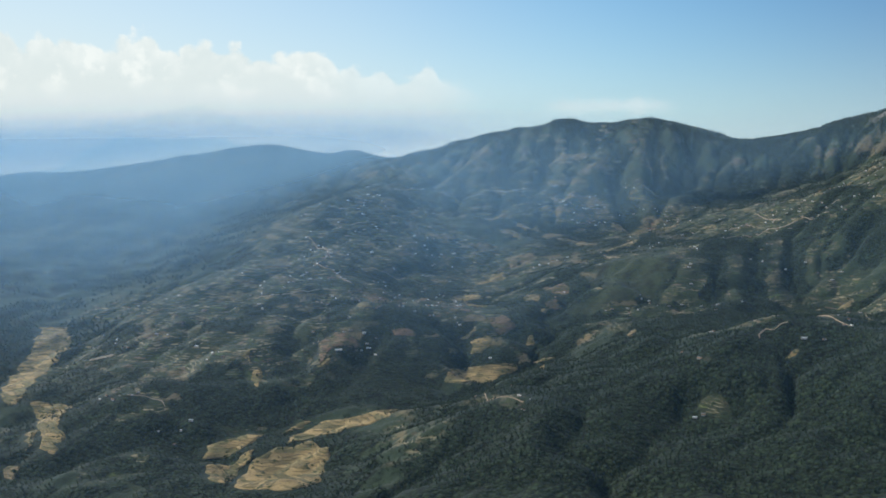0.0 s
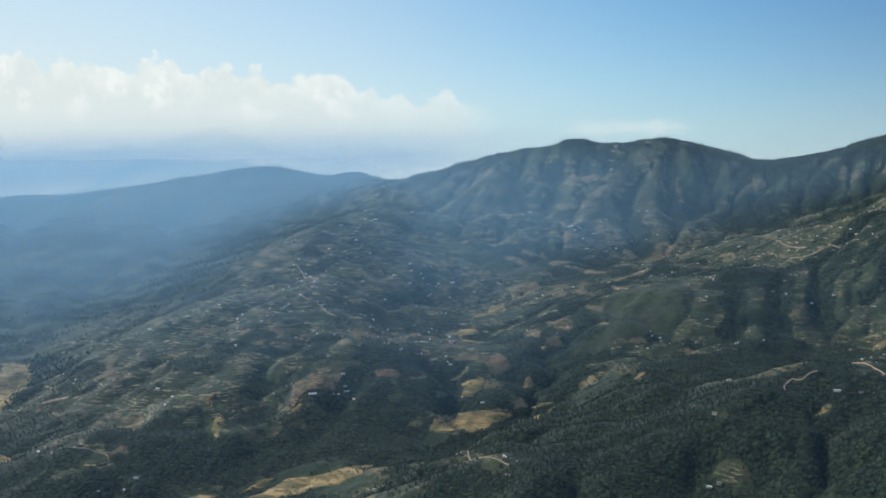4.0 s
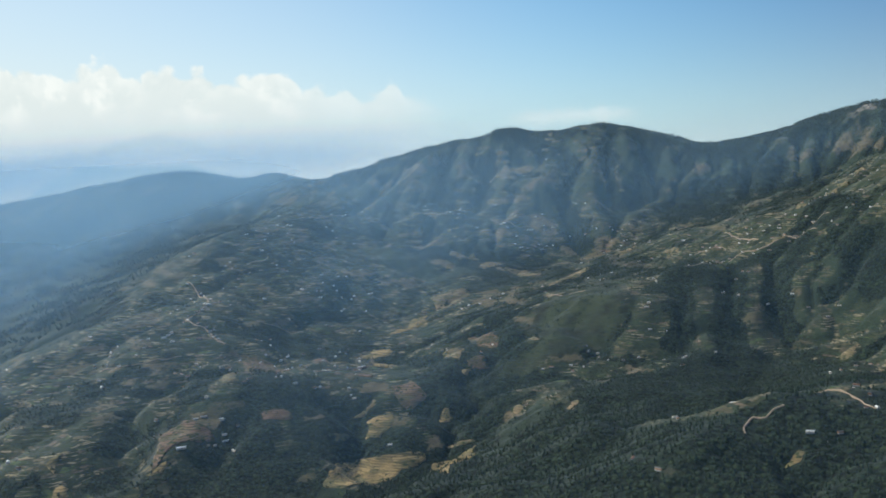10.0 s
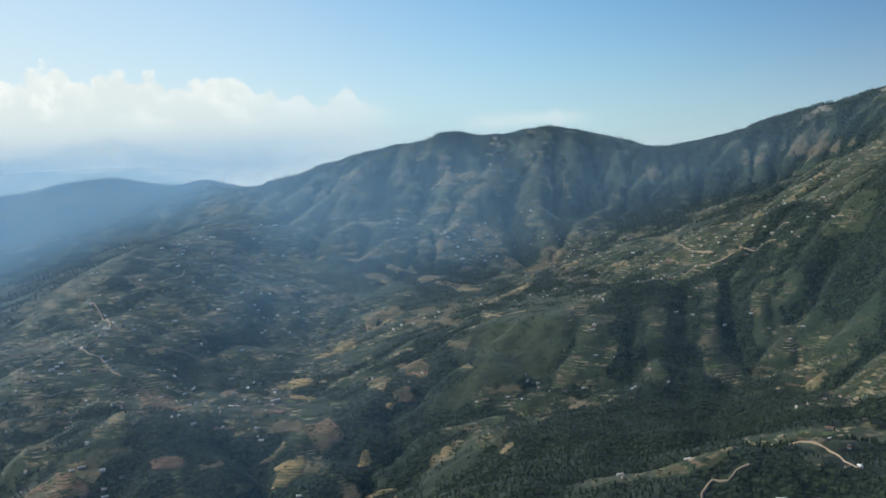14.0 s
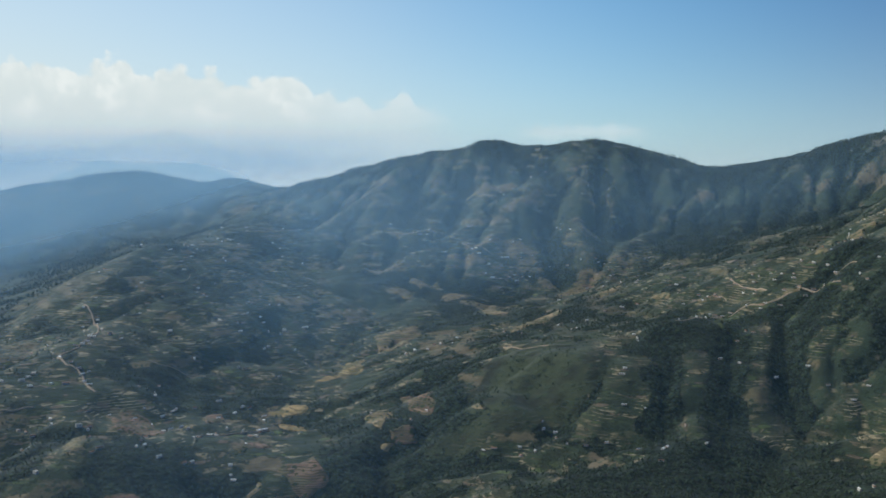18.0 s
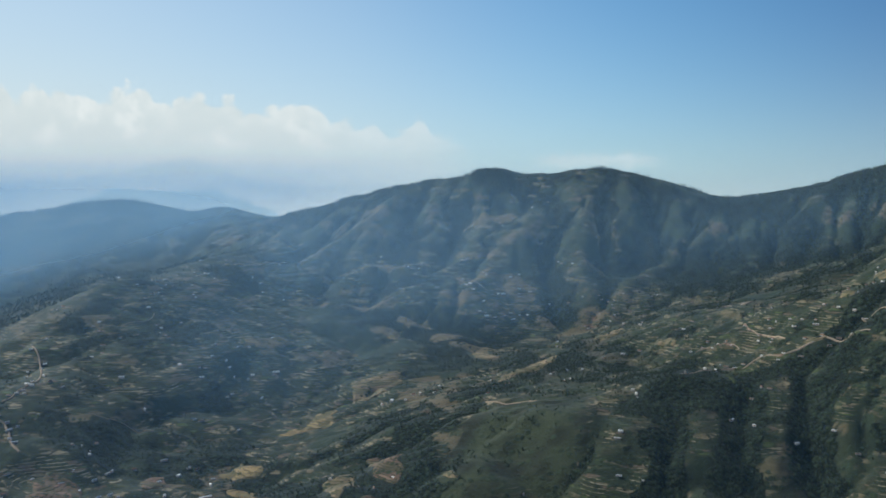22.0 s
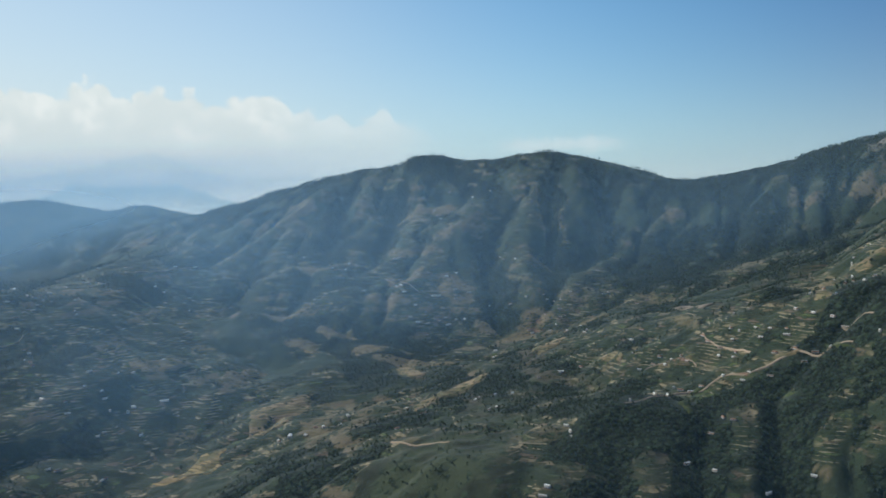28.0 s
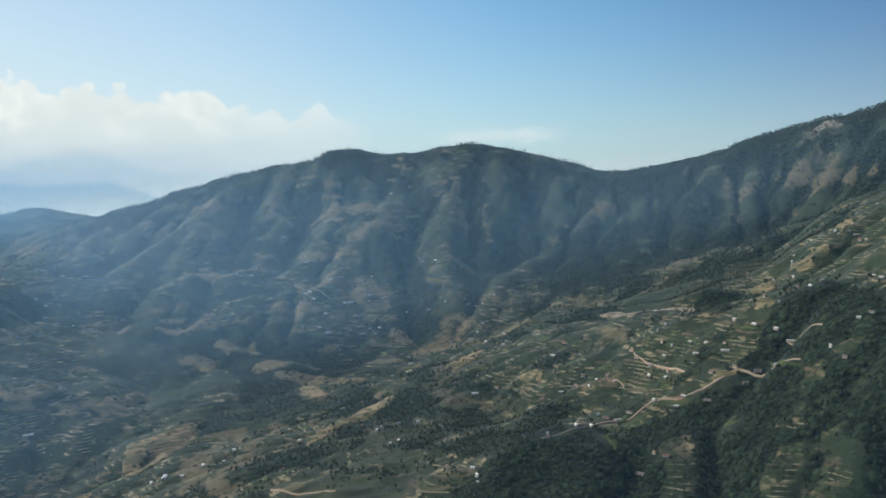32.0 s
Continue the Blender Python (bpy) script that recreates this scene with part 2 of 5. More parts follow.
def crowns(nt, size, warp=0.0):
    """Tree crowns side by side: the way from the middle of each (0 to about 1), and a random colour for each."""
    pos = nt.nodes.new("ShaderNodeNewGeometry")
    at = pos.outputs["Position"]
    if warp:
        n = node(nt, "ShaderNodeTexNoise", Scale=0.9 / size, Detail=2.0)
        link(nt, at, n.inputs["Vector"])
        add = nt.nodes.new("ShaderNodeVectorMath")
        add.operation = "MULTIPLY_ADD"
        link(nt, n.outputs["Color"], add.inputs[0])
        add.inputs[1].default_value = (warp, warp, warp)
        link(nt, at, add.inputs[2])
        at = add.outputs[0]
    cell = node(nt, "ShaderNodeTexVoronoi", Scale=1.0 / size)
    link(nt, at, cell.inputs["Vector"])
    pick = nt.nodes.new("ShaderNodeSeparateColor")
    link(nt, cell.outputs["Color"], pick.inputs[0])
    return cell.outputs["Distance"], pick


def land_material():
    m, nt, main, out = surface("hill_ground", 0.95)
    at, st, wd = (nt.nodes.new("ShaderNodeAttribute") for _ in range(3))
    at.attribute_name, st.attribute_name, wd.attribute_name = "cover", "terraced", "wooded"
    fine, mid, large = noise_at(nt, 3.2, 4, 0.75), noise_at(nt, 20, 4, 0.65), noise_at(nt, 140, 3)
    pick, edge = plots(nt, 17, 14, 2.6)
    ramp = nt.nodes.new("ShaderNodeValToRGB")
    ramp.color_ramp.interpolation = "CONSTANT"
    tones = ((0.0, (0.026, 0.041, 0.020)), (0.38, (0.044, 0.064, 0.029)), (0.57, (0.075, 0.085, 0.042)), (0.69, (0.19, 0.155, 0.092)),
             (0.79, (0.35, 0.28, 0.165)), (0.88, (0.17, 0.122, 0.082)), (0.95, (0.10, 0.135, 0.042)))
    while len(ramp.color_ramp.elements) < len(tones):
        ramp.color_ramp.elements.new(0.5)
    for e, (p, c) in zip(ramp.color_ramp.elements, tones):
        e.position, e.color = p, (*c, 1)
    link(nt, pick.outputs[0], ramp.inputs[0])
    c = mix_colour(nt, math_node(nt, "MULTIPLY", st.outputs["Fac"], 0.9), at.outputs["Color"], ramp.outputs[0])
    v = math_node(nt, "ADD", math_node(nt, "MULTIPLY", fine, 1.0), math_node(nt, "MULTIPLY", mid, 0.8))
    v = math_node(nt, "ADD", math_node(nt, "ADD", v, math_node(nt, "MULTIPLY", large, 0.3)), -0.08)
    c = scaled(nt, c, v)
    # dark lines of bank between plots, dry grass along the edges of the terraces
    bank = smooth(nt, math_node(nt, "ADD", edge, math_node(nt, "MULTIPLY", fine, 0.14)), 0.21, 0.12)
    bank = math_node(nt, "MAXIMUM", bank, math_node(nt, "MULTIPLY", contour_lines(nt, 2.6, 0.3), smooth(nt, mid, 0.38, 0.55)))
    bank = math_node(nt, "MULTIPLY", math_node(nt, "MULTIPLY", bank, st.outputs["Fac"]), 0.85)
    c = mix_colour(nt, bank, c, (0.032, 0.043, 0.020))
    where = smooth(nt, noise_at(nt, 34, 3, 0.6), 0.50, 0.60)
    rim = math_node(nt, "MULTIPLY", math_node(nt, "MULTIPLY", contour_lines(nt, 2.6, 0.15), where), smooth(nt, math_node(nt, "ADD", mid, math_node(nt, "MULTIPLY", fine, 0.4)), 0.56, 0.70))
    c = mix_colour(nt, math_node(nt, "MULTIPLY", math_node(nt, "MULTIPLY", rim, st.outputs["Fac"]), 0.9), c, (0.40, 0.33, 0.21))
    # bushes and small trees dotted over the open land
    way, which = crowns(nt, 6.5, 3.0)
    size = math_node(nt, "MULTIPLY", smooth(nt, math_node(nt, "ADD", which.outputs[0], math_node(nt, "MULTIPLY", math_node(nt, "SUBTRACT", mid, 0.5), 1.3)), 0.45, 0.9), 0.5)
    dot = smooth(nt, math_node(nt, "SUBTRACT", way, size), 0.04, -0.04)
    leaf = scaled(nt, mix_colour(nt, which.outputs[1], (0.020, 0.034, 0.017), (0.050, 0.072, 0.032)), math_node(nt, "ADD", fine, 0.45))
    c = mix_colour(nt, math_node(nt, "MULTIPLY", dot, 0.9), c, leaf)
    # closed canopy where it is wooded; shade between crowns is painted into the colour
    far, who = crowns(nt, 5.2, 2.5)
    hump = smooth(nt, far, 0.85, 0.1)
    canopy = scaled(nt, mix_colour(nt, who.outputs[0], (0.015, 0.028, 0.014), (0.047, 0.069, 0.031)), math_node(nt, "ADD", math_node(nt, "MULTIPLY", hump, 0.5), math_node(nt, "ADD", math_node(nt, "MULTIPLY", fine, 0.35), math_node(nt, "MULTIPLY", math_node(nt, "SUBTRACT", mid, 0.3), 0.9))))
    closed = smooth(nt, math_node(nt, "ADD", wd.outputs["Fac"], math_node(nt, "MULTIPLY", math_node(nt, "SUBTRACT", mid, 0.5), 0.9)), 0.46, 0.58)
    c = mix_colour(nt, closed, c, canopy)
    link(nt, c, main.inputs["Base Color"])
    height = math_node(nt, "ADD", math_node(nt, "ADD", math_node(nt, "MULTIPLY", fine, 0.8), mid), math_node(nt, "MULTIPLY", math_node(nt, "MAXIMUM", math_node(nt, "MULTIPLY", hump, closed), math_node(nt, "MULTIPLY", dot, 0.7)), 0.75))
    bumped(nt, main, height, 0.9, 2.5)
    fuzz(main, 0.05)
    leafy_gloss(nt, main, out)
    return m


def field_material(name, colour, other, rise=2.0, stripe=0.45, bushes=0.74):
    """Small plots of two tones, with dark hedges and bunds between them."""
    m, nt, main, out = surface(name, 0.92)
    fine, mid = noise_at(nt, 2.2, 4, 0.7), noise_at(nt, 24, 3)
    pos = nt.nodes.new("ShaderNodeNewGeometry")
    warp = nt.nodes.new("ShaderNodeVectorMath")
    warp.operation = "MULTIPLY"
    warp.inputs[1].default_value = (1 / 21, 1 / 15, 0.25)
    link(nt, pos.outputs["Position"], warp.inputs[0])
    tone = node(nt, "ShaderNodeTexVoronoi", Scale=1.0)
    link(nt, warp.outputs[0], tone.inputs["Vector"])
    edge = node(nt, "ShaderNodeTexVoronoi", Scale=1.0)
    edge.feature = "DISTANCE_TO_EDGE"
    link(nt, warp.outputs[0], edge.inputs["Vector"])
    pick = nt.nodes.new("ShaderNodeSeparateColor")
    link(nt, tone.outputs["Color"], pick.inputs[0])
    c = mix_colour(nt, smooth(nt, math_node(nt, "ADD", math_node(nt, "MULTIPLY", mid, 0.6), math_node(nt, "MULTIPLY", pick.outputs[0], 0.7)), 0.45, 0.9), colour, other)
    c = scaled(nt, c, math_node(nt, "ADD", math_node(nt, "MULTIPLY", fine, 0.8), math_node(nt, "ADD", 0.35, math_node(nt, "MULTIPLY", pick.outputs[1], 0.5))))
    hedge = math_node(nt, "MAXIMUM", math_node(nt, "MULTIPLY", contour_lines(nt, rise, 0.2), stripe), math_node(nt, "MULTIPLY", smooth(nt, math_node(nt, "ADD", edge.outputs[0], math_node(nt, "MULTIPLY", fine, 0.06)), 0.075, 0.04), 0.45))
    hedge = math_node(nt, "MULTIPLY", hedge, smooth(nt, noise_at(nt, 17, 3, 0.6), 0.36, 0.56))
    c = mix_colour(nt, hedge, c, (0.040, 0.048, 0.022))
    way, which = crowns(nt, 6.0, 3.0)
    size = math_node(nt, "MULTIPLY", smooth(nt, math_node(nt, "ADD", which.outputs[0], math_node(nt, "MULTIPLY", math_node(nt, "SUBTRACT", mid, 0.5), 1.6)), bushes, bushes + 0.26), 0.5)
    dot = smooth(nt, math_node(nt, "SUBTRACT", way, size), 0.04, -0.04)
    c = mix_colour(nt, math_node(nt, "MULTIPLY", dot, 0.9), c, scaled(nt, (0.045, 0.064, 0.03), math_node(nt, "ADD", fine, 0.4)))
    link(nt, c, main.inputs["Base Color"])
    bumped(nt, main, math_node(nt, "ADD", fine, dot), 0.5, 1.2)
    leafy_gloss(nt, main, out, 0.03)
    return m


def leaf_material(name, dark, light):
    m, nt, main, out = surface(name, 0.8)
    geo = nt.nodes.new("ShaderNodeNewGeometry")
    c = mix_colour(nt, geo.outputs["Random Per Island"], dark, light)
    c = scaled(nt, c, math_node(nt, "ADD", math_node(nt, "MULTIPLY", noise_at(nt, 1.6, 3, 0.7), 1.1), 0.45))
    link(nt, c, main.inputs["Base Color"])
    fuzz(main, 0.05)
    leafy_gloss(nt, main, out, 0.04)
    return m


def plain_material(name, colour, rough=0.8, metal=0.0, wear=0.35, size=1.2):
    """Paint, plaster, tin or wood: one colour, weathered at two scales and from piece to piece."""
    m, nt, main, _ = surface(name, rough)
    info = nt.nodes.new("ShaderNodeObjectInfo")
    v = math_node(nt, "ADD", math_node(nt, "MULTIPLY", noise_at(nt, size, 4, 0.65), wear),
                  math_node(nt, "MULTIPLY", noise_at(nt, size * 7, 2), wear))
    v = math_node(nt, "ADD", v, math_node(nt, "ADD", math_node(nt, "MULTIPLY", info.outputs["Random"], 0.25), 0.88 - wear))
    link(nt, scaled(nt, colour, v), main.inputs["Base Color"])
    main.inputs["Metallic"].default_value = metal
    main.inputs["Specular IOR Level"].default_value = 0.4
    return m


def haze_material():
    """A mostly clear sheet whose blue colour stands in for haze, scattering daylight both ways."""
    m = bpy.data.materials.new("haze_sheet_blue")
    m.use_nodes = True
    nt = m.node_tree
    nt.nodes.clear()
    out = nt.nodes.new("ShaderNodeOutputMaterial")
    at = nt.nodes.new("ShaderNodeAttribute")
    at.attribute_name = "thickness"
    clear = nt.nodes.new("ShaderNodeBsdfTransparent")
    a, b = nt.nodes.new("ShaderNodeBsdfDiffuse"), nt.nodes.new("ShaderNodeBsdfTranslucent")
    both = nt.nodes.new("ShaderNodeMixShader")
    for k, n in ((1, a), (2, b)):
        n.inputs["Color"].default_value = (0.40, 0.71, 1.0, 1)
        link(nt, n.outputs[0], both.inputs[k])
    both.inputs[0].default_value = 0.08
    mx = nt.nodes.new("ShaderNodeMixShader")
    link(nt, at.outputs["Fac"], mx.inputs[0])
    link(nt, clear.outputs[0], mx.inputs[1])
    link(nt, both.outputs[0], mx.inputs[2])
    link(nt, mx.outputs[0], out.inputs[0])
    return m


HAZE = haze_material()
LAND = land_material()
KINDS = {"paddy": field_material("ripe_paddy", (0.36, 0.255, 0.12), (0.18, 0.155, 0.075), 2.0, 0.6),
         "fallow": field_material("fallow_soil", (0.29, 0.215, 0.125), (0.17, 0.15, 0.08), 2.0, 0.6, 0.64),
         "red": field_material("red_soil", (0.23, 0.145, 0.10), (0.13, 0.11, 0.065), 1.7, 0.85, 0.5),
         "green": field_material("green_crop", (0.065, 0.085, 0.032), (0.095, 0.098, 0.045), 2.6),
         "bare": field_material("bare_ground", (0.36, 0.30, 0.23), (0.27, 0.22, 0.17), 6.0)}
# a little paler and bluer than the broad leaves: distance haze put into the colour
SCRUB = leaf_material("hazed_scrub", (0.024, 0.042, 0.026), (0.060, 0.084, 0.048))
LEAF = leaf_material("broad_leaves", (0.022, 0.038, 0.020), (0.054, 0.078, 0.036))
NEEDLE = leaf_material("pine_needles", (0.017, 0.034, 0.018), (0.042, 0.068, 0.032))
BARK = plain_material("bark", (0.10, 0.075, 0.055), 0.95)
ROAD = plain_material("dirt_road", (0.40, 0.30, 0.21), 0.95, wear=0.6, size=6)
WHITEWASH = plain_material("whitewash", (0.70, 0.61, 0.50), 0.9)
OCHRE = plain_material("ochre_plaster", (0.50, 0.27, 0.14), 0.9)
BRICK = plain_material("brick_wall", (0.36, 0.17, 0.11), 0.9)
TIN = plain_material("tin_roof", (0.66, 0.63, 0.59), 0.5, 0.0, 0.45)
RUST = plain_material("rusty_roof", (0.30, 0.17, 0.11), 0.7, 0.1)
BLUE_TIN = plain_material("blue_tin_roof", (0.22, 0.30, 0.36), 0.5, 0.2)
# tin again, its base colour near white in place of sun glints
GLINT_TIN = plain_material("glint_tin_roof", (0.88, 0.86, 0.82), 0.4, 0.0, 0.2)
CONCRETE = plain_material("concrete", (0.46, 0.44, 0.41), 0.9)
SLATE = plain_material("slate_roof", (0.20, 0.19, 0.18), 0.8)
WOOD = plain_material("dark_wood", (0.13, 0.08, 0.05), 0.7)
PANE = plain_material("window_glass", (0.05, 0.06, 0.07), 0.12)

# ---- the lie of the land: crests, spurs and valley floors, as (x, y, z) ----
CREST = [(-1289, 3135, 440), (-1111, 3075, 470), (-933, 3045, 512), (-828, 3035, 527), (-723, 3025, 544), (-671, 3017, 555),
         (-613, 3015, 554), (-555, 3017, 541), (-472, 3025, 554), (-383, 3035, 561), (-246, 3035, 537), (-147, 3055, 508),
         (-92, 3075, 489), (25, 3055, 506), (96, 3035, 516), (162, 3025, 542), (231, 3015, 562), (299, 3005, 576),
         (367, 2995, 593), (482, 2965, 618), (838, 2905, 660)]
WEST_HILLS = [(-2900, 3150, 385), (-2450, 3130, 400), (-2150, 3120, 440), (-1900, 3110, 476), (-1715, 3100, 492),
              (-1590, 3110, 466), (-1390, 3100, 470), (-1290, 3150, 445), (-1700, 2700, 360), (-2100, 2500, 280),
              (-1350, 2750, 330), (-2600, 2300, 230)]
FACE = [(-890, 2788, 419), (-620, 2881, 428), (-505, 2891, 448), (-520, 2764, 420), (-685, 2690, 345), (-617, 2686, 343),
        (-749, 2621, 350), (-663, 2566, 332), (-517, 2561, 308), (-227, 2750, 338), (-269, 2550, 286), (4, 2583, 335),
        (290, 2880, 495), (100, 2850, 425), (-90, 2850, 400), (-380, 2700, 352),
        (-343, 2507, 252), (-302, 2610, 314), (-150, 2880, 418), (40, 2740, 352), (95, 2630, 366), (250, 2730, 392), (330, 2770, 440),
        (150, 2690, 348), (-470, 2640, 318), (-820, 2640, 345)]
VILLAGE_SPUR = [(-994, 2482, 350), (-1010, 2117, 334), (-953, 2175, 329), (-841, 1739, 241), (-844, 1560, 210), (-933, 1420, 164),
                (-826, 1449, 175), (-620, 1245, 131), (-591, 1436, 183), (-686, 1164, 118), (-765, 1036, 114), (-763, 1929, 236),
                (-743, 2124, 252), (-766, 2181, 247), (-826, 2482, 281), (-1096, 1436, 150), (-995, 1226, 112), (-1250, 2100, 240),
                (-1150, 1750, 190)]
VALLEY = [(-600, 2375, 246), (-412, 2231, 231), (-560, 2050, 200), (-588, 1888, 173), (-490, 1640, 160), (-390, 1475, 135),
          (-310, 1418, 112), (-440, 1250, 93), (-594, 1065, 80), (-760, 900, 68), (-949, 1049, 80), (-1080, 1170, 88),
          (-1200, 1400, 100), (-1400, 1700, 130), (-1650, 2000, 170), (-1550, 2350, 235)]
EAST_SPURS = [(-237, 1470, 168), (-142, 1556, 177), (-244, 1600, 176), (-153, 1639, 206), (95, 1646, 200), (-351, 1678, 198),
              (-132, 1698, 240), (-203, 1736, 258), (-175, 1764, 250), (-90, 1821, 285), (2, 1822, 268), (64, 1860, 303),
              (125, 1889, 350), (-38, 1906, 285), (82, 1910, 331), (-398, 1950, 222), (-37, 1952, 293), (11, 1961, 328),
              (-29, 1988, 319), (119, 2157, 345), (-67, 2201, 319), (139, 2219, 358), (-226, 2256, 280), (164, 2263, 383),
              (187, 2434, 406), (99, 2446, 362), (240, 2490, 425), (305, 2550, 447), (380, 2560, 482), (-250, 1960, 250), (54, 1931, 333)]
NEAR_SPUR = [(-296, 1036, 152), (-61, 1030, 160), (-72, 1094, 200), (23, 1122, 217), (-9, 1152, 226), (45, 1194, 230),
             (-150, 1200, 186), (-260, 1260, 148), (300, 1150, 270), (60, 800, 140), (450, 800, 220), (0, 450, 90), (-400, 700, 75),
             (-30, 1330, 180), (150, 1420, 210)]
FAR_OUT = [(-800, 3500, 330), (-200, 3500, 300), (500, 3500, 400), (-1500, 3700, 300), (-2600, 3800, 250), (-600, 300, 50),
           (350, 250, 120), (-1300, 650, 80), (-1600, 1100, 120), (-2000, 1500, 180), (-2500, 600, 120), (-600, -500, 30),
           (800, -300, 120), (250, 1900, 420), (320, 2200, 450), (420, 1500, 330), (900, 2000, 560), (900, 1200, 400),
           (1500, 2500, 600), (-3400, 2200, 260), (-3300, 3300, 330)]
NODES = np.array(CREST + WEST_HILLS + FACE + VILLAGE_SPUR + VALLEY + EAST_SPURS + NEAR_SPUR + FAR_OUT, float)


def hash01(i, j, seed):
    h = (i.astype(np.int64) * 374761393 + j.astype(np.int64) * 668265263 + seed * 974634777) & 0x7FFFFFFF
    h = ((h ^ (h >> 13)) * 1274126177) & 0x7FFFFFFF
    h = ((h ^ (h >> 16)) * 668265263) & 0x7FFFFFFF
    return ((h ^ (h >> 15)) & 0xFFFFFF) / float(0xFFFFFF)


def vnoise(x, y, seed=0):
    """Smooth value noise, -1 to 1."""
    i, j = np.floor(x), np.floor(y)
    u, v = x - i, y - j
    u, v = u * u * (3 - 2 * u), v * v * (3 - 2 * v)
    a, b = hash01(i, j, seed), hash01(i + 1, j, seed)
    c, d = hash01(i, j + 1, seed), hash01(i + 1, j + 1, seed)
    return 2 * ((a * (1 - u) + b * u) * (1 - v) + (c * (1 - u) + d * u) * v) - 1


def fbm(x, y, size, octaves=4, seed=0):
    total, amp = 0, 1.0
    for k in range(octaves):
        total = total + amp * vnoise(x / size + 17.3 * k, y / size - 9.1 * k, seed + k)
        size, amp = size * 0.5, amp * 0.5
    return total


def spread(v, a, b):
    """0 below a, 1 above b, smooth between."""
    s = np.clip((v - a) / (b - a), 0, 1)
    return s * s * (3 - 2 * s)


def rib(x, y):
    """Ribs (high) and gullies (low, about 0) that run down the ridge's face."""
    bend = 55 * vnoise(x / 190, y / 230, 5) + 18 * vnoise(x / 70, y / 90, 6)
    big = np.abs(vnoise((x + 0.4 * (y - 2900) + bend) / 92, y / 420, 3))
    return big + 0.45 * np.abs(vnoise((x - 0.3 * (y - 2900) + bend) / 43, y / 220, 4)) + 0.22 * np.abs(vnoise((x + 0.5 * (y - 2900) + bend) / 21, y / 60, 7))


def detail(x, y):
    """Ribs and gullies of the ridge's face, folds and hummocks elsewhere."""
    far = spread(y, 2380, 2680)
    z = far * (1 - spread(y, 2930, 3030)) * 10 * (rib(x, y) - 0.5)
    z = z + 7.0 * fbm(x, y, 230, 4, 11) * (1 - 0.6 * spread(y, 2960, 3040)) + far * (1 - 0.7 * spread(y, 2960, 3030)) * 5 * fbm(x, y, 60, 3, 21)
    gully = 1 - np.abs(fbm(x, y, 260, 4, 31))
    z = z - 14 * np.maximum(gully - 0.6, 0) / 0.4 * (1 - 0.6 * far)
    return z + 2.2 * fbm(x, y, 38, 3, 41) - 2.4 * np.abs(fbm(x, y, 27, 3, 45)) * (1 - spread(y, 2930, 3000))


SOFT, EASE = 60.0, 6.0
_d = np.hypot(NODES[:, None, 0] - NODES[None, :, 0], NODES[:, None, 1] - NODES[None, :, 1])
_n = len(NODES)
_a = np.zeros((_n + 3, _n + 3))
_a[:_n, :_n] = -np.sqrt(_d ** 2 + SOFT ** 2) + EASE * np.eye(_n)
_a[:_n, _n], _a[:_n, _n + 1], _a[:_n, _n + 2] = 1, NODES[:, 0] / 1000, NODES[:, 1] / 1000
_a[_n:, :_n] = _a[:_n, _n:].T
_w = np.linalg.solve(_a, np.concatenate([NODES[:, 2] - detail(NODES[:, 0], NODES[:, 1]), np.zeros(3)]))


def land(x, y):
    """The height of the bare ground at x, y (arrays of one shape)."""
    x, y = np.asarray(x, float), np.asarray(y, float)
    z = _w[_n] + _w[_n + 1] * x / 1000 + _w[_n + 2] * y / 1000 + detail(x, y)
    for (px, py, _), w in zip(NODES, _w):
        z = z - w * np.sqrt((x - px) ** 2 + (y - py) ** 2 + SOFT ** 2)
    return z



# crests of the side spurs and beds of the gullies between them, as (x, y)
SPURS = [
    [(-629, 2999), (-556, 2928), (-481, 2821), (-466, 2766), (-498, 2696), (-520, 2640), (-528, 2549)],
    [(-637, 2968), (-627, 2917), (-603, 2874), (-587, 2734), (-601, 2684), (-628, 2610)],
    [(-94, 2882), (-127, 2851), (-182, 2788), (-221, 2712), (-252, 2612)],
    [(154, 2894), (127, 2803), (69, 2748), (5, 2523), (-37, 2344)],
    [(-799, 3007), (-822, 2862), (-866, 2781), (-903, 2699), (-875, 2524)],
    [(-748, 2973), (-739, 2886), (-678, 2789), (-671, 2689), (-688, 2588)],
    [(-852, 2788), (-836, 2699), (-786, 2524), (-778, 2393)],
    [(-442, 2979), (-392, 2902), (-360, 2793), (-345, 2670), (-305, 2559)],
    [(-323, 3015), (-290, 2901), (-291, 2802), (-274, 2779)],
    [(-179, 3004), (-182, 2907), (-158, 2852)],
    [(-165, 1796), (-183, 1679), (-242, 1634), (-291, 1603)],
    [(-55, 1765), (-59, 1676), (-58, 1604)],
    [(2, 1825), (9, 1719), (15, 1653)],
    [(63, 1785), (75, 1738), (93, 1676)],
    [(-126, 1721), (-143, 1634)],
    [(-955, 1862), (-832, 1788), (-785, 1627), (-709, 1599), (-607, 1626)],
    [(-753, 2144), (-747, 2021), (-751, 1903), (-747, 1721)],
    [(-522, 2213), (-546, 2027)],
    [(-641, 1554), (-625, 1378), (-621, 1280), (-598, 1215)],
    [(-772, 1384), (-740, 1257), (-669, 1156)],
    [(-909, 1426), (-911, 1290), (-917, 1171)],
    [(62, 1227), (-18, 1187), (-127, 1234), (-265, 1313), (-322, 1175)],
]
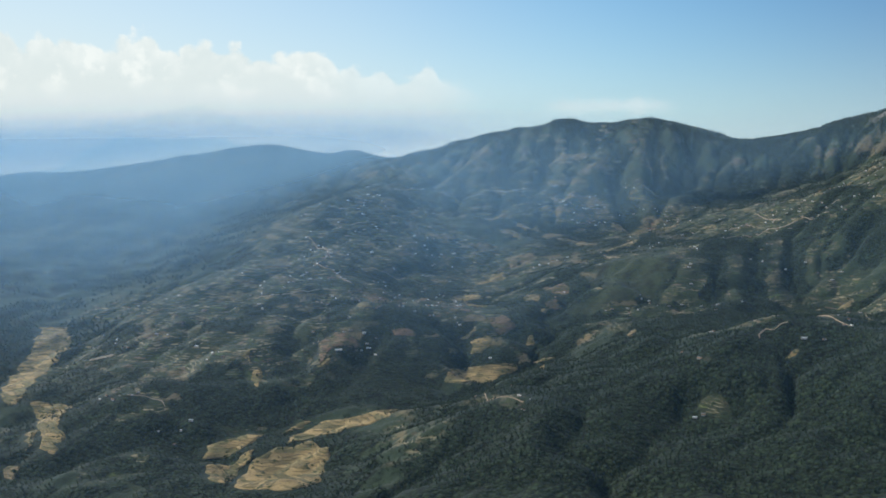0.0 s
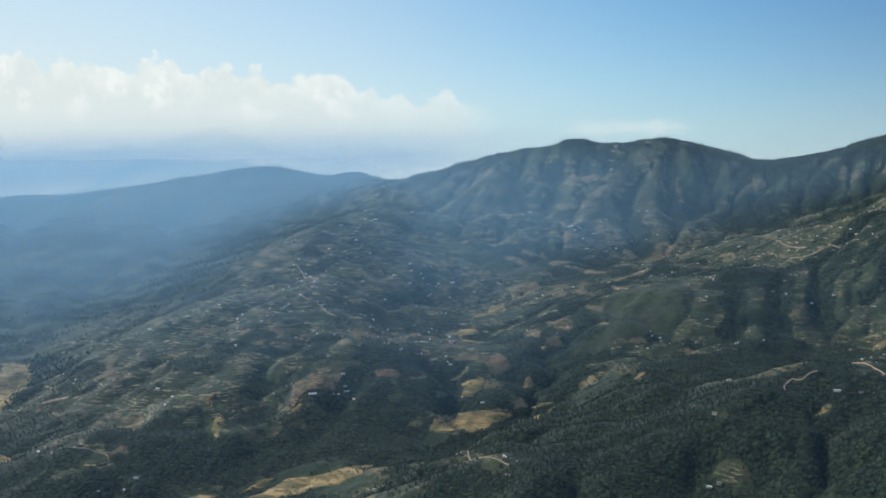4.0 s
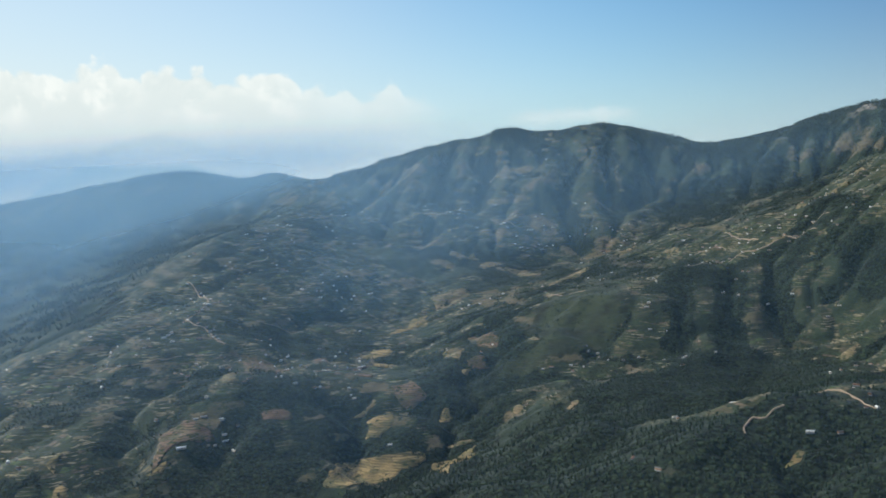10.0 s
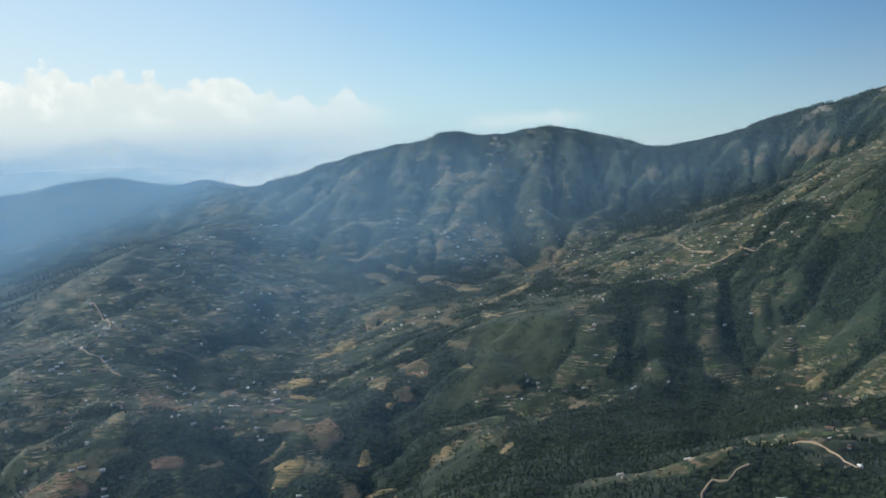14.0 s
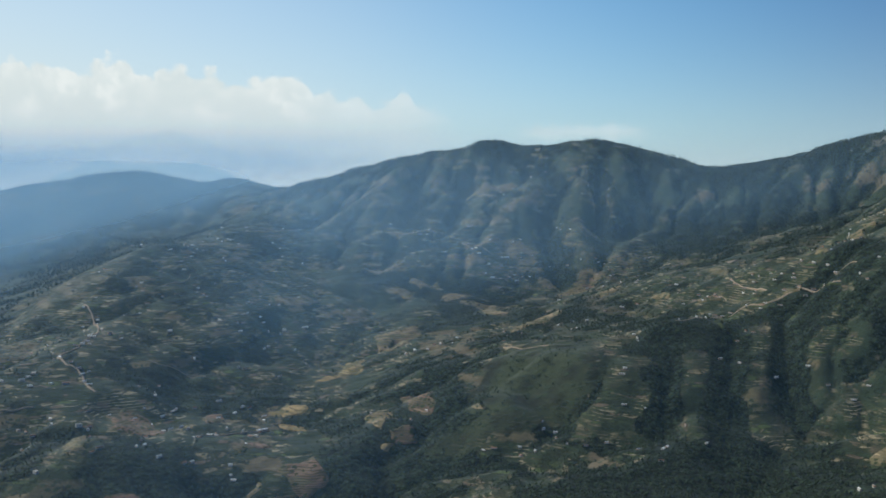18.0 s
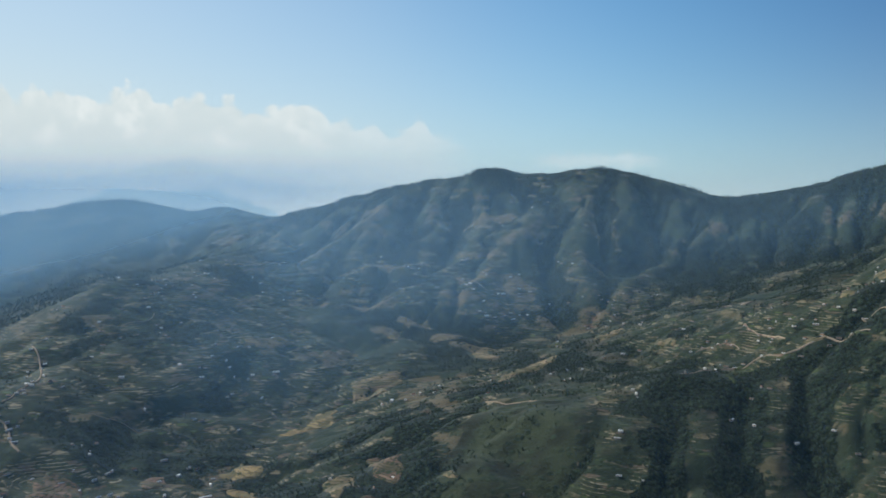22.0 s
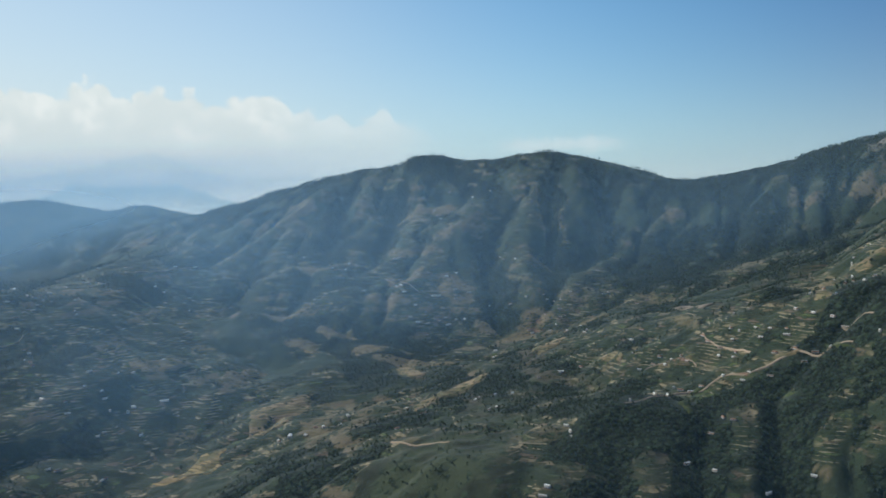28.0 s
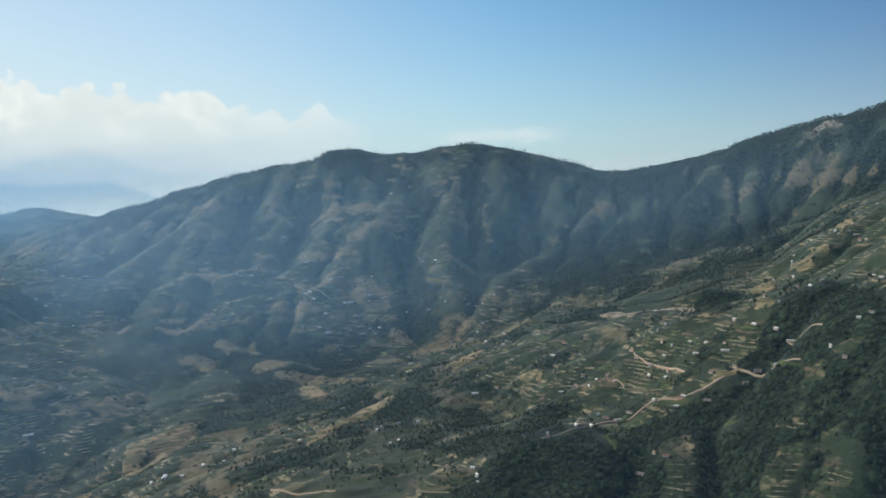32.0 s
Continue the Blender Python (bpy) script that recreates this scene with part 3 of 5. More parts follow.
GULLIES = [
    [(-678, 2932), (-651, 2835), (-644, 2741), (-637, 2562)],
    [(-480, 2970), (-416, 2813), (-422, 2727), (-401, 2619), (-359, 2521)],
    [(-352, 2926), (-321, 2806), (-310, 2732), (-277, 2598)],
    [(-252, 2975), (-239, 2819), (-261, 2722)],
    [(20, 2901), (7, 2778), (-54, 2638), (-98, 2519)],
    [(-811, 2920), (-752, 2806), (-745, 2669)],
    [(-716, 2629), (-718, 2487), (-702, 2372)],
    [(96, 2878), (82, 2813), (22, 2576)],
    [(-932, 2841), (-942, 2770), (-950, 2579)],
    [(-97, 1785), (-82, 1666), (-87, 1596)],
    [(-15, 1838), (-26, 1699), (-24, 1613)],
    [(36, 1808), (38, 1730), (49, 1655)],
    [(86, 1749), (110, 1695)],
    [(-603, 2120), (-605, 1998), (-597, 1826), (-558, 1686)],
    [(-575, 1380), (-569, 1272), (-567, 1187)],
    [(-691, 1299), (-623, 1180), (-603, 1125)],
    [(-835, 1221), (-783, 1120)],
]


def along(lines, x, y, width):
    """1 on the lines, falling to 0 within about twice that width."""
    far = np.full(x.shape, 1e9)
    for line in lines:
        for (ax, ay), (bx, by) in zip(line[:-1], line[1:]):
            t = np.clip(((x - ax) * (bx - ax) + (y - ay) * (by - ay)) / ((bx - ax) ** 2 + (by - ay) ** 2 + 1e-6), 0, 1)
            far = np.minimum(far, (x - ax - t * (bx - ax)) ** 2 + (y - ay - t * (by - ay)) ** 2)
    return np.exp(-far / (2 * width ** 2))


def soften(z, cells):
    """A mean over a square of cells, three times."""
    for _ in range(3):
        for axis in (0, 1):
            pad = [(0, 0), (0, 0)]
            pad[axis] = (cells + 1, cells)
            c = np.cumsum(np.pad(z, pad, "edge"), axis=axis)
            n = 2 * cells + 1
            z = (c[n:] - c[:-n] if axis == 0 else c[:, n:] - c[:, :-n]) / n
    return z


def rain(z, cell, rounds, strength, creep):
    """Running water cuts its beds into the slopes, and creeping soil rounds the ribs between them."""
    h, w = z.shape
    own = np.arange(h * w).reshape(h, w)
    for _ in range(rounds):
        wide = np.pad(z, 1, constant_values=1e9)
        steep, to, way, low = np.zeros((h, w)), own.copy(), np.full((h, w), cell), np.full((h, w), 1e9)
        for dj, di in ((-1, -1), (-1, 0), (-1, 1), (0, -1), (0, 1), (1, -1), (1, 0), (1, 1)):
            d = cell * math.hypot(dj, di)
            side = wide[1 + dj:1 + dj + h, 1 + di:1 + di + w]
            low = np.minimum(low, side)
            s = (z - side) / d
            m = s > steep
            steep, to, way = np.where(m, s, steep), np.where(m, own + dj * w + di, to), np.where(m, d, way)
        order = np.argsort(z.ravel()).tolist()
        to = to.ravel().tolist()
        area = [cell * cell] * (h * w)
        for i in reversed(order):
            if to[i] != i:
                area[to[i]] += area[i]
        cut = (strength * np.array(area) ** 0.45 / way.ravel()).tolist()
        level = z.ravel().tolist()
        for i in order:
            if to[i] != i:
                level[i] = (level[i] + cut[i] * level[to[i]]) / (1 + cut[i])
        z = np.maximum(np.array(level).reshape(h, w), low - 1e6 * (steep > 0))
        p = np.pad(z, 1, "edge")
        z = z + creep * (p[:-2, 1:-1] + p[2:, 1:-1] + p[1:-1, :-2] + p[1:-1, 2:] - 4 * z)
    return z


CELL = 8.0
EX, EY = np.arange(-1800, 641, CELL), np.arange(560, 3121, CELL)


def cut_slopes():
    """How far gullies lie below and ribs stand above the smooth lie of the land."""
    x, y = np.meshgrid(EX, EY)
    base = land(x, y)
    z = base + 4.0 * fbm(x, y, 70, 3, 51) + 9 * along(SPURS, x, y, 16) - 8 * along(GULLIES, x, y, 14)
    cut = rain(z, CELL, 12, 0.045, 0.03) - base
    cut = cut - soften(cut, 8)
    edge = np.minimum(np.minimum(x - EX[0], EX[-1] - x), y - EY[0])
    village = spread(-x, 520, 640) * (1 - spread(y, 2200, 2350))
    slope = spread(x, -360, -280) * (1 - spread(y, 1950, 2100))
    spur = spread(x, -420, -330) * (1 - spread(y, 1250, 1330))
    return (0.85 - 0.4 * village - 0.38 * slope + 0.7 * spur) * np.clip(cut, -18, 16) * spread(edge, 0, 200) * (1 - spread(y, 2930, 3010))


RELIEF = cut_slopes()


def relief(x, y):
    """The ribs and gullies at x, y, in metres over the smooth land."""
    u, v = np.clip((x - EX[0]) / CELL, 0, len(EX) - 1.001), np.clip((y - EY[0]) / CELL, 0, len(EY) - 1.001)
    i, j = u.astype(int), v.astype(int)
    u, v = u - i, v - j
    return (RELIEF[j, i] * (1 - u) + RELIEF[j, i + 1] * u) * (1 - v) + (RELIEF[j + 1, i] * (1 - u) + RELIEF[j + 1, i + 1] * u) * v


# knolls and notches along the crest, as (x, rise)
CREST_LUMPS = [(-2100, 0), (-1715, -4), (-1600, -7), (-1400, -3), (-1160, -4), (-1065, -12), (-1010, -2), (-860, -1), (-800, 1), (-720, -7), (-690, -6), (-675, 0), (-660, -1),
               (-640, -4), (-615, -2), (-600, -4), (-585, -9), (-566, -15), (-530, -8), (-460, -8), (-410, 0), (-371, 3), (-330, 2), (-237, -3), (-180, 0), (-110, 1), (-75, 6), (0, 2),
               (76, -2), (139, 2), (208, -6), (258, -3), (336, -11), (392, -9), (700, -6)]


def crest_lumps(x, y):
    xs, zs = zip(*CREST_LUMPS)
    return np.interp(x, xs, zs) * spread(y, 2900, 3000) * (1 - spread(y, 3200, 3320))


# ---- the ground: one sheet ----
def steps(*runs):
    """Positions along an axis from runs of (start, end, spacing)."""
    out = []
    for a, b, s in runs:
        out += list(np.arange(a, b - s * 0.5, s))
    return np.array(out + [runs[-1][1]])


XS = steps((-12000, -3400, 430), (-3400, -1300, 19), (-1300, -1000, 8), (-1000, 260, 4), (260, 500, 9), (500, 1500, 40), (1500, 12000, 430))
YS = steps((-6000, -500, 430), (-500, 800, 32), (800, 1250, 6), (1250, 2300, 4), (2300, 3100, 5.5), (3100, 3600, 20), (3600, 4200, 60), (4200, 12000, 430))
GX, GY = np.meshgrid(XS, YS)
GZ = land(np.clip(GX, -3400, 1500), np.clip(GY, -500, 4000)) + relief(GX, GY) + crest_lumps(GX, GY)
_r = np.maximum(np.maximum(np.abs(GX + 950) - 2450, np.abs(GY - 1750) - 2250), 0)
GZ = GZ * np.exp(-_r / 2500)


def ground_z(x, y):
    """The height of the sheet at x, y."""
    x, y = np.asarray(x, float), np.asarray(y, float)
    i = np.clip(np.searchsorted(XS, x) - 1, 0, len(XS) - 2)
    j = np.clip(np.searchsorted(YS, y) - 1, 0, len(YS) - 2)
    u, v = (x - XS[i]) / (XS[i + 1] - XS[i]), (y - YS[j]) / (YS[j + 1] - YS[j])
    return (GZ[j, i] * (1 - u) + GZ[j, i + 1] * u) * (1 - v) + (GZ[j + 1, i] * (1 - u) + GZ[j + 1, i + 1] * u) * v


def grid_mesh(name, x, y, z):
    rows, cols = x.shape
    me = bpy.data.meshes.new(name)
    co = np.stack([x, y, z], -1).reshape(-1, 3)
    a = (np.arange(rows - 1)[:, None] * cols + np.arange(cols - 1)[None, :]).reshape(-1)
    quads = np.stack([a, a + 1, a + cols + 1, a + cols], 1)
    fill(me, co, quads)
    return me


def fill(me, co, faces):
    """Give a mesh its points and faces, all with the same number of corners."""
    n, k = faces.shape
    me.vertices.add(len(co))
    me.vertices.foreach_set("co", np.asarray(co, np.float32).ravel())
    me.loops.add(n * k)
    me.loops.foreach_set("vertex_index", np.asarray(faces, np.int32).ravel())
    me.polygons.add(n)
    me.polygons.foreach_set("loop_start", np.arange(0, n * k, k, dtype=np.int32))
    me.update(calc_edges=True)


# ---- what grows where: fields as (kind, outline), roads, houses by hamlet ----
FIELDS = [
    ('paddy', [(-1089, 1116), (-1188, 1267), (-1311, 1451), (-1246, 1445), (-1143, 1338), (-1117, 1260), (-1041, 1131), (-993, 1045), (-1013, 1037)]),
    ('paddy', [(-974, 1052), (-922, 1070), (-862, 989), (-948, 1028)]),
    ('paddy', [(-929, 1017), (-847, 974), (-800, 906), (-806, 893), (-843, 917)]),
    ('paddy', [(-898, 951), (-877, 956), (-840, 906), (-860, 912)]),
    ('fallow', [(-853, 869), (-826, 878), (-818, 847), (-831, 846)]),
    ('red', [(-696, 1564), (-687, 1589), (-656, 1594), (-601, 1548), (-628, 1522), (-661, 1529)]),
    ('red', [(-621, 1647), (-598, 1663), (-584, 1646), (-585, 1603)]),
    ('red', [(-522, 1535), (-501, 1584), (-478, 1555), (-508, 1523)]),
    ('fallow', [(-766, 2091), (-735, 2149), (-706, 2152), (-719, 2096), (-750, 2080)]),
    ('fallow', [(-676, 2151), (-659, 2251), (-630, 2232), (-652, 2143)]),
    ('fallow', [(-419, 1668), (-408, 1690), (-383, 1661), (-383, 1615), (-409, 1639)]),
    ('red', [(-369, 1617), (-355, 1637), (-340, 1612), (-358, 1596)]),
    ('paddy', [(-378, 1593), (-364, 1604), (-359, 1584), (-370, 1575)]),
    ('red', [(-567, 1385), (-548, 1412), (-529, 1402), (-533, 1383), (-558, 1374)]),
    ('paddy', [(-451, 1449), (-425, 1472), (-416, 1452), (-421, 1418), (-444, 1415)]),
    ('red', [(-451, 1502), (-426, 1549), (-398, 1509), (-411, 1487)]),
    ('fallow', [(-479, 1452), (-458, 1484), (-447, 1474), (-471, 1450)]),
    ('fallow', [(-283, 1484), (-265, 1490), (-262, 1463), (-282, 1469)]),
    ('fallow', [(-205, 1444), (-190, 1443), (-185, 1413), (-202, 1426)]),
    ('fallow', [(102, 1616), (123, 1616), (116, 1589), (102, 1590)]),
    ('paddy', [(-625, 2346), (-606, 2369), (-594, 2333), (-620, 2329)]),
    ('fallow', [(-621, 2391), (-593, 2436), (-560, 2418), (-600, 2374)]),
    ('fallow', [(-461, 2276), (-438, 2328), (-380, 2178), (-398, 2162)]),
    ('red', [(-323, 2540), (-291, 2530), (-280, 2472), (-314, 2493)]),
    ('fallow', [(-335, 1989), (-302, 2065), (-275, 2096), (-270, 2059), (-308, 2009), (-312, 1946)]),
    ('fallow', [(139, 2289), (161, 2254), (157, 2230), (135, 2240)]),
    ('fallow', [(160, 2287), (181, 2252), (176, 2240), (157, 2271)]),
    ('fallow', [(197, 2327), (215, 2325), (210, 2297), (192, 2279)]),
    ('fallow', [(72, 1988), (92, 1987), (90, 1966), (73, 1971)]),
    ('green', [(32, 1864), (48, 1864), (54, 1842), (39, 1850)]),
    ('green', [(76, 1915), (97, 1892), (97, 1875), (80, 1904)]),
    ('paddy', [(-457, 1344), (-446, 1387), (-373, 1404), (-358, 1394), (-384, 1353), (-422, 1294), (-445, 1300)]),
    ('paddy', [(-352, 1402), (-310, 1418), (-288, 1339), (-283, 1223), (-352, 1389)]),
    ('paddy', [(-656, 988), (-615, 1031), (-600, 1049), (-591, 1010), (-616, 978), (-636, 964)]),
    ('paddy', [(-590, 1043), (-580, 1083), (-556, 1101), (-558, 1080), (-576, 1053)]),
    ('paddy', [(-550, 1092), (-496, 1111), (-468, 1163), (-451, 1099), (-500, 1069), (-527, 1043), (-563, 1022)]),
    ('paddy', [(-568, 990), (-529, 1032), (-496, 1013), (-488, 987), (-463, 916), (-465, 868), (-513, 858), (-545, 871), (-579, 955)]),
    ('paddy', [(-622, 939), (-598, 974), (-576, 983), (-583, 957), (-555, 875), (-577, 880)]),
    ('paddy', [(-705, 1176), (-685, 1180), (-656, 1137), (-673, 1139)]),
    ('paddy', [(-742, 1212), (-728, 1230), (-712, 1187)]),
    ('bare', [(-1021, 1226), (-988, 1244), (-975, 1233), (-1013, 1223)]),
    ('red', [(-624, 1233), (-649, 1306), (-644, 1342), (-604, 1335), (-587, 1319), (-616, 1268)]),
    ('paddy', [(-574, 1857), (-563, 1938), (-542, 1953), (-519, 1896), (-551, 1847)]),
    ('fallow', [(-566, 2056), (-516, 2130), (-496, 2077), (-504, 1978), (-544, 2007)]),
    ('paddy', [(-566, 1699), (-558, 1741), (-516, 1727), (-513, 1696), (-556, 1692)]),
    ('red', [(-399, 1736), (-361, 1736), (-342, 1668), (-349, 1658), (-382, 1690)]),
    ('paddy', [(-381, 1490), (-370, 1499), (-351, 1483), (-374, 1477)]),
    ('paddy', [(17, 1110), (25, 1131), (35, 1126), (26, 1107)]),
    ('fallow', [(-850, 1475), (-825, 1485), (-815, 1482), (-833, 1464)]),
    ('fallow', [(-652, 1444), (-667, 1506), (-619, 1431), (-632, 1420)]),
    ('paddy', [(-621, 1224), (-619, 1251), (-608, 1251), (-610, 1223)]),
    ('fallow', [(-347, 1434), (-314, 1439), (-309, 1434), (-332, 1429)]),
    ('paddy', [(-535, 1669), (-504, 1676), (-480, 1645), (-521, 1657)]),
    ('fallow', [(-299, 1672), (-285, 1673), (-275, 1649), (-289, 1648)]),
    ('fallow', [(-243, 2166), (-233, 2215), (-204, 2208), (-195, 2163), (-225, 2146)]),
    ('bare', [(-75, 2268), (-48, 2276), (34, 2222), (26, 2150), (-41, 2109)]),
    ('fallow', [(-137, 2044), (-106, 2034), (-108, 2005), (-134, 2027)]),
    ('green', [(-43, 1885), (-26, 1896), (-20, 1885), (-38, 1879)]),
    ('green', [(-49, 1844), (-34, 1871), (-26, 1829), (-44, 1824)]),
    ('red', [(-17, 1899), (13, 1898), (25, 1889), (9, 1888)]),
    ('red', [(-71, 1977), (-41, 1966), (-29, 1946), (-60, 1961)]),
    ('fallow', [(30, 1901), (56, 1905), (63, 1894), (38, 1892)]),
    ('fallow', [(90, 2267), (122, 2277), (123, 2234), (93, 2230)]),
    ('wood', [(-141, 1802), (-73, 1897), (-27, 1836), (-53, 1714), (-71, 1650), (-107, 1644), (-125, 1714)]),
    ('wood', [(38, 1857), (58, 1801), (44, 1744), (30, 1668), (5, 1658), (23, 1755)]),
    ('wood', [(105, 1876), (142, 1836), (131, 1785), (113, 1798), (103, 1844)]),
    ('wood', [(-120, 1821), (-72, 1829), (-47, 1822), (-23, 1789), (-103, 1763)]),
    ('wood', [(-653, 1408), (-596, 1432), (-568, 1406), (-569, 1380), (-617, 1361)]),
    ('wood', [(-521, 1384), (-497, 1400), (-442, 1300), (-512, 1261), (-529, 1317)]),
    ('wood', [(-707, 1265), (-638, 1258), (-612, 1213), (-677, 1199)]),
    ('wood', [(-630, 1110), (-606, 1265), (-502, 1348), (-453, 1311), (-463, 1173), (-539, 1135), (-607, 1112)]),
    ('wood', [(-757, 1147), (-719, 1170), (-640, 1126), (-619, 1105), (-644, 1043), (-692, 1043)]),
    ('wood', [(-465, 1142), (-437, 1268), (-324, 1443), (-161, 1430), (-42, 1467), (-20, 1107), (-60, 1043), (-80, 983), (-391, 971)]),
    ('wood', [(-711, 1027), (-784, 1140), (-734, 1214), (-651, 1115), (-616, 1194), (-575, 1284), (-496, 1315), (-438, 1285), (-458, 1169), (-585, 1098)]),
    ('wood', [(-431, 1088), (-258, 1233), (-22, 1117), (-16, 1075), (52, 1075), (49, 1017)]),
    ('wood', [(-592, 1316), (-596, 1389), (-505, 1371), (-522, 1304)]),
    ('wood', [(-388, 1440), (-322, 1454), (-318, 1413), (-363, 1412)]),
    ('wood', [(-311, 1539), (-263, 1662), (-283, 1598)]),
    ('wood', [(-137, 1483), (-25, 1678), (45, 1537), (-83, 1408)]),
    ('wood', [(-124, 1760), (-92, 1807), (-61, 1782), (-71, 1650), (-106, 1635)]),
    ('wood', [(-39, 1800), (-9, 1842), (-15, 1639), (-44, 1613)]),
    ('wood', [(26, 1833), (51, 1781), (42, 1716), (58, 1654), (23, 1630)]),
    ('wood', [(86, 1748), (116, 1740), (106, 1661), (93, 1676)]),
    ('wood', [(-222, 1598), (-177, 1644), (-128, 1601)]),
    ('wood', [(-301, 2337), (-126, 1970), (-148, 1857), (-255, 1885)]),
    ('wood', [(-127, 1836), (-92, 1857), (-13, 1880), (7, 1832), (-31, 1785), (-110, 1760)]),
    ('wood', [(7, 1832), (48, 1869), (62, 1810), (35, 1785)]),
    ('wood', [(104, 1874), (143, 1843), (133, 1796), (95, 1795)]),
    ('wood', [(-219, 1806), (-152, 1811), (-123, 1766)]),
    ('wood', [(-29, 2296), (62, 2422), (110, 2501), (76, 2240), (15, 2233)]),
    ('grass', [(-313, 1763), (-241, 1820), (-186, 1787), (-158, 1681), (-186, 1647), (-238, 1616), (-280, 1607), (-267, 1664)]),
    ('grass', [(-304, 1747), (-263, 1844), (-188, 1824), (-164, 1725), (-195, 1664), (-261, 1612), (-296, 1562), (-312, 1511), (-335, 1543), (-315, 1647)]),
]
ROADS = [
    [(-971, 1882), (-939, 1859), (-883, 1799), (-847, 1748), (-834, 1710), (-834, 1680), (-840, 1660), (-808, 1635), (-788, 1636), (-776, 1626),
        (-761, 1613), (-728, 1591)],
    [(-90, 1829), (-73, 1844), (-51, 1881), (-30, 1891), (-13, 1900), (13, 1893), (28, 1896), (47, 1901), (71, 1896), (98, 1881)],
    [(-30, 2004), (-22, 1982), (-15, 1965), (1, 1945), (14, 1929)],
    [(-8, 1133), (-11, 1146), (-6, 1161), (6, 1159), (10, 1168), (21, 1174)],
    [(50, 1231), (70, 1219), (80, 1202), (85, 1177)],
    [(-365, 1179), (-313, 1065), (-286, 1035), (-265, 1021), (-256, 1015)],
    [(-802, 1038), (-771, 1036), (-745, 1035), (-735, 1028)],
    [(-81, 1971), (-61, 1970), (-44, 1962), (-31, 1943)],
    [(93, 1922), (103, 1915), (111, 1915), (121, 1906)],
    [(-744, 1715), (-721, 1740), (-682, 1753)],
    [(-991, 2445), (-988, 2525), (-954, 2585), (-922, 2628)],
    [(-912, 2002), (-898, 2027), (-894, 2044), (-903, 2068)],
    [(-584, 2600), (-560, 2587), (-535, 2568), (-504, 2555)],
    [(-297, 1825), (-267, 1804), (-231, 1789)],
    [(-569, 1556), (-548, 1592), (-525, 1638)],
    [(197, 2327), (211, 2339), (233, 2370)],
    [(-865, 1483), (-826, 1479), (-820, 1489), (-784, 1509), (-762, 1529)],
]
HAMLETS = {}
HAMLETS['lower_spur'] = [(-805, 1573), (-854, 1567), (-934, 1423), (-1061, 1495), (-1040, 1502), (-1151, 1502), (-1122, 1493), (-926, 1349), (-949,
        1307), (-1083, 1316), (-1022, 1297), (-972, 1262), (-835, 1250), (-772, 1182), (-774, 1215), (-562, 1578), (-682, 1520), (-639, 1388), (-611,
        1432), (-599, 1353), (-529, 1477), (-609, 1281), (-563, 1315), (-838, 1028), (-815, 1025), (-792, 1036), (-689, 1015), (-694, 1001), (-844,
        1571), (-581, 1474), (-666, 1573), (-648, 1525), (-720, 1506), (-690, 1513), (-629, 1345), (-586, 1314), (-659, 1316), (-683, 1345), (-610,
        1443), (-581, 1358), (-496, 1495), (-482, 1477), (-647, 1582), (-554, 1566), (-566, 1564)]
HAMLETS['lower_spur_more'] = [(-562, 1544), (-525, 1587), (-523, 1598), (-583, 1464), (-713, 1558)]
HAMLETS['village_spur'] = [(-769, 1936), (-836, 1729), (-833, 1712), (-776, 1641), (-652, 1632), (-649, 1607), (-590, 1667), (-545, 1606), (-535,
        1632), (-976, 2071), (-964, 1871), (-832, 1701), (-741, 1955), (-741, 2073), (-693, 1933), (-708, 1646), (-460, 1948), (-925, 2434), (-435,
        1960)]
HAMLETS['ridge_foot'] = [(-1372, 2595), (-268, 2547), (-263, 2531), (-260, 2477), (-126, 2533), (-990, 2484), (-964, 2566), (-984, 2565), (-955,
        2587), (-289, 2563), (-370, 2695), (-450, 2578), (-434, 2605), (-477, 2563), (-468, 2477), (-482, 2468), (-441, 2502), (-351, 2563), (-264,
        2454), (-496, 2875), (-569, 2875), (-690, 2594), (-676, 2596), (-677, 2656)]
HAMLETS['near_spur'] = [(-335, 1092), (-302, 1058), (-265, 1030), (-250, 1019), (-63, 1018), (-74, 1101), (37, 1142), (-20, 1201), (78, 1238), (89,
        1222), (81, 1177), (-96, 1127), (-69, 1223)]
HAMLETS['valley_head'] = [(-251, 1594), (-226, 1602), (-207, 1629), (-409, 1406), (-195, 1631), (-261, 1591), (-208, 1593), (-238, 1976), (-255,
        1976), (-338, 1984), (-419, 1676), (-361, 1652), (-192, 1620), (-222, 1590), (-175, 2193), (-412, 1974), (-423, 1954), (-324, 1947), (-229,
        1915), (-303, 1942), (-312, 1878), (-207, 2258), (-284, 2007), (-177, 2029), (-199, 2015)]
HAMLETS['plateau'] = [(-2, 1989), (6, 1977), (21, 1969), (-49, 1972), (-9, 1901), (13, 1895), (-104, 2053), (-96, 2084), (33, 1952), (-43, 1959),
        (-64, 1989), (35, 1910), (52, 1906), (68, 1899), (-53, 1908), (-28, 1898), (86, 1934), (95, 1922)]
HAMLETS['east_slope'] = [(-1, 1819), (-133, 1702), (-128, 1656), (-82, 1580), (93, 1506), (109, 1511), (126, 1522), (82, 1504), (92, 1347), (-15,
        1758), (55, 1753), (-43, 1595), (-79, 1590), (-106, 1589), (-139, 1609), (74, 1733), (96, 1704), (23, 1747), (-9, 1826), (117, 1879), (123,
        1859), (-130, 1793), (-135, 1803)]



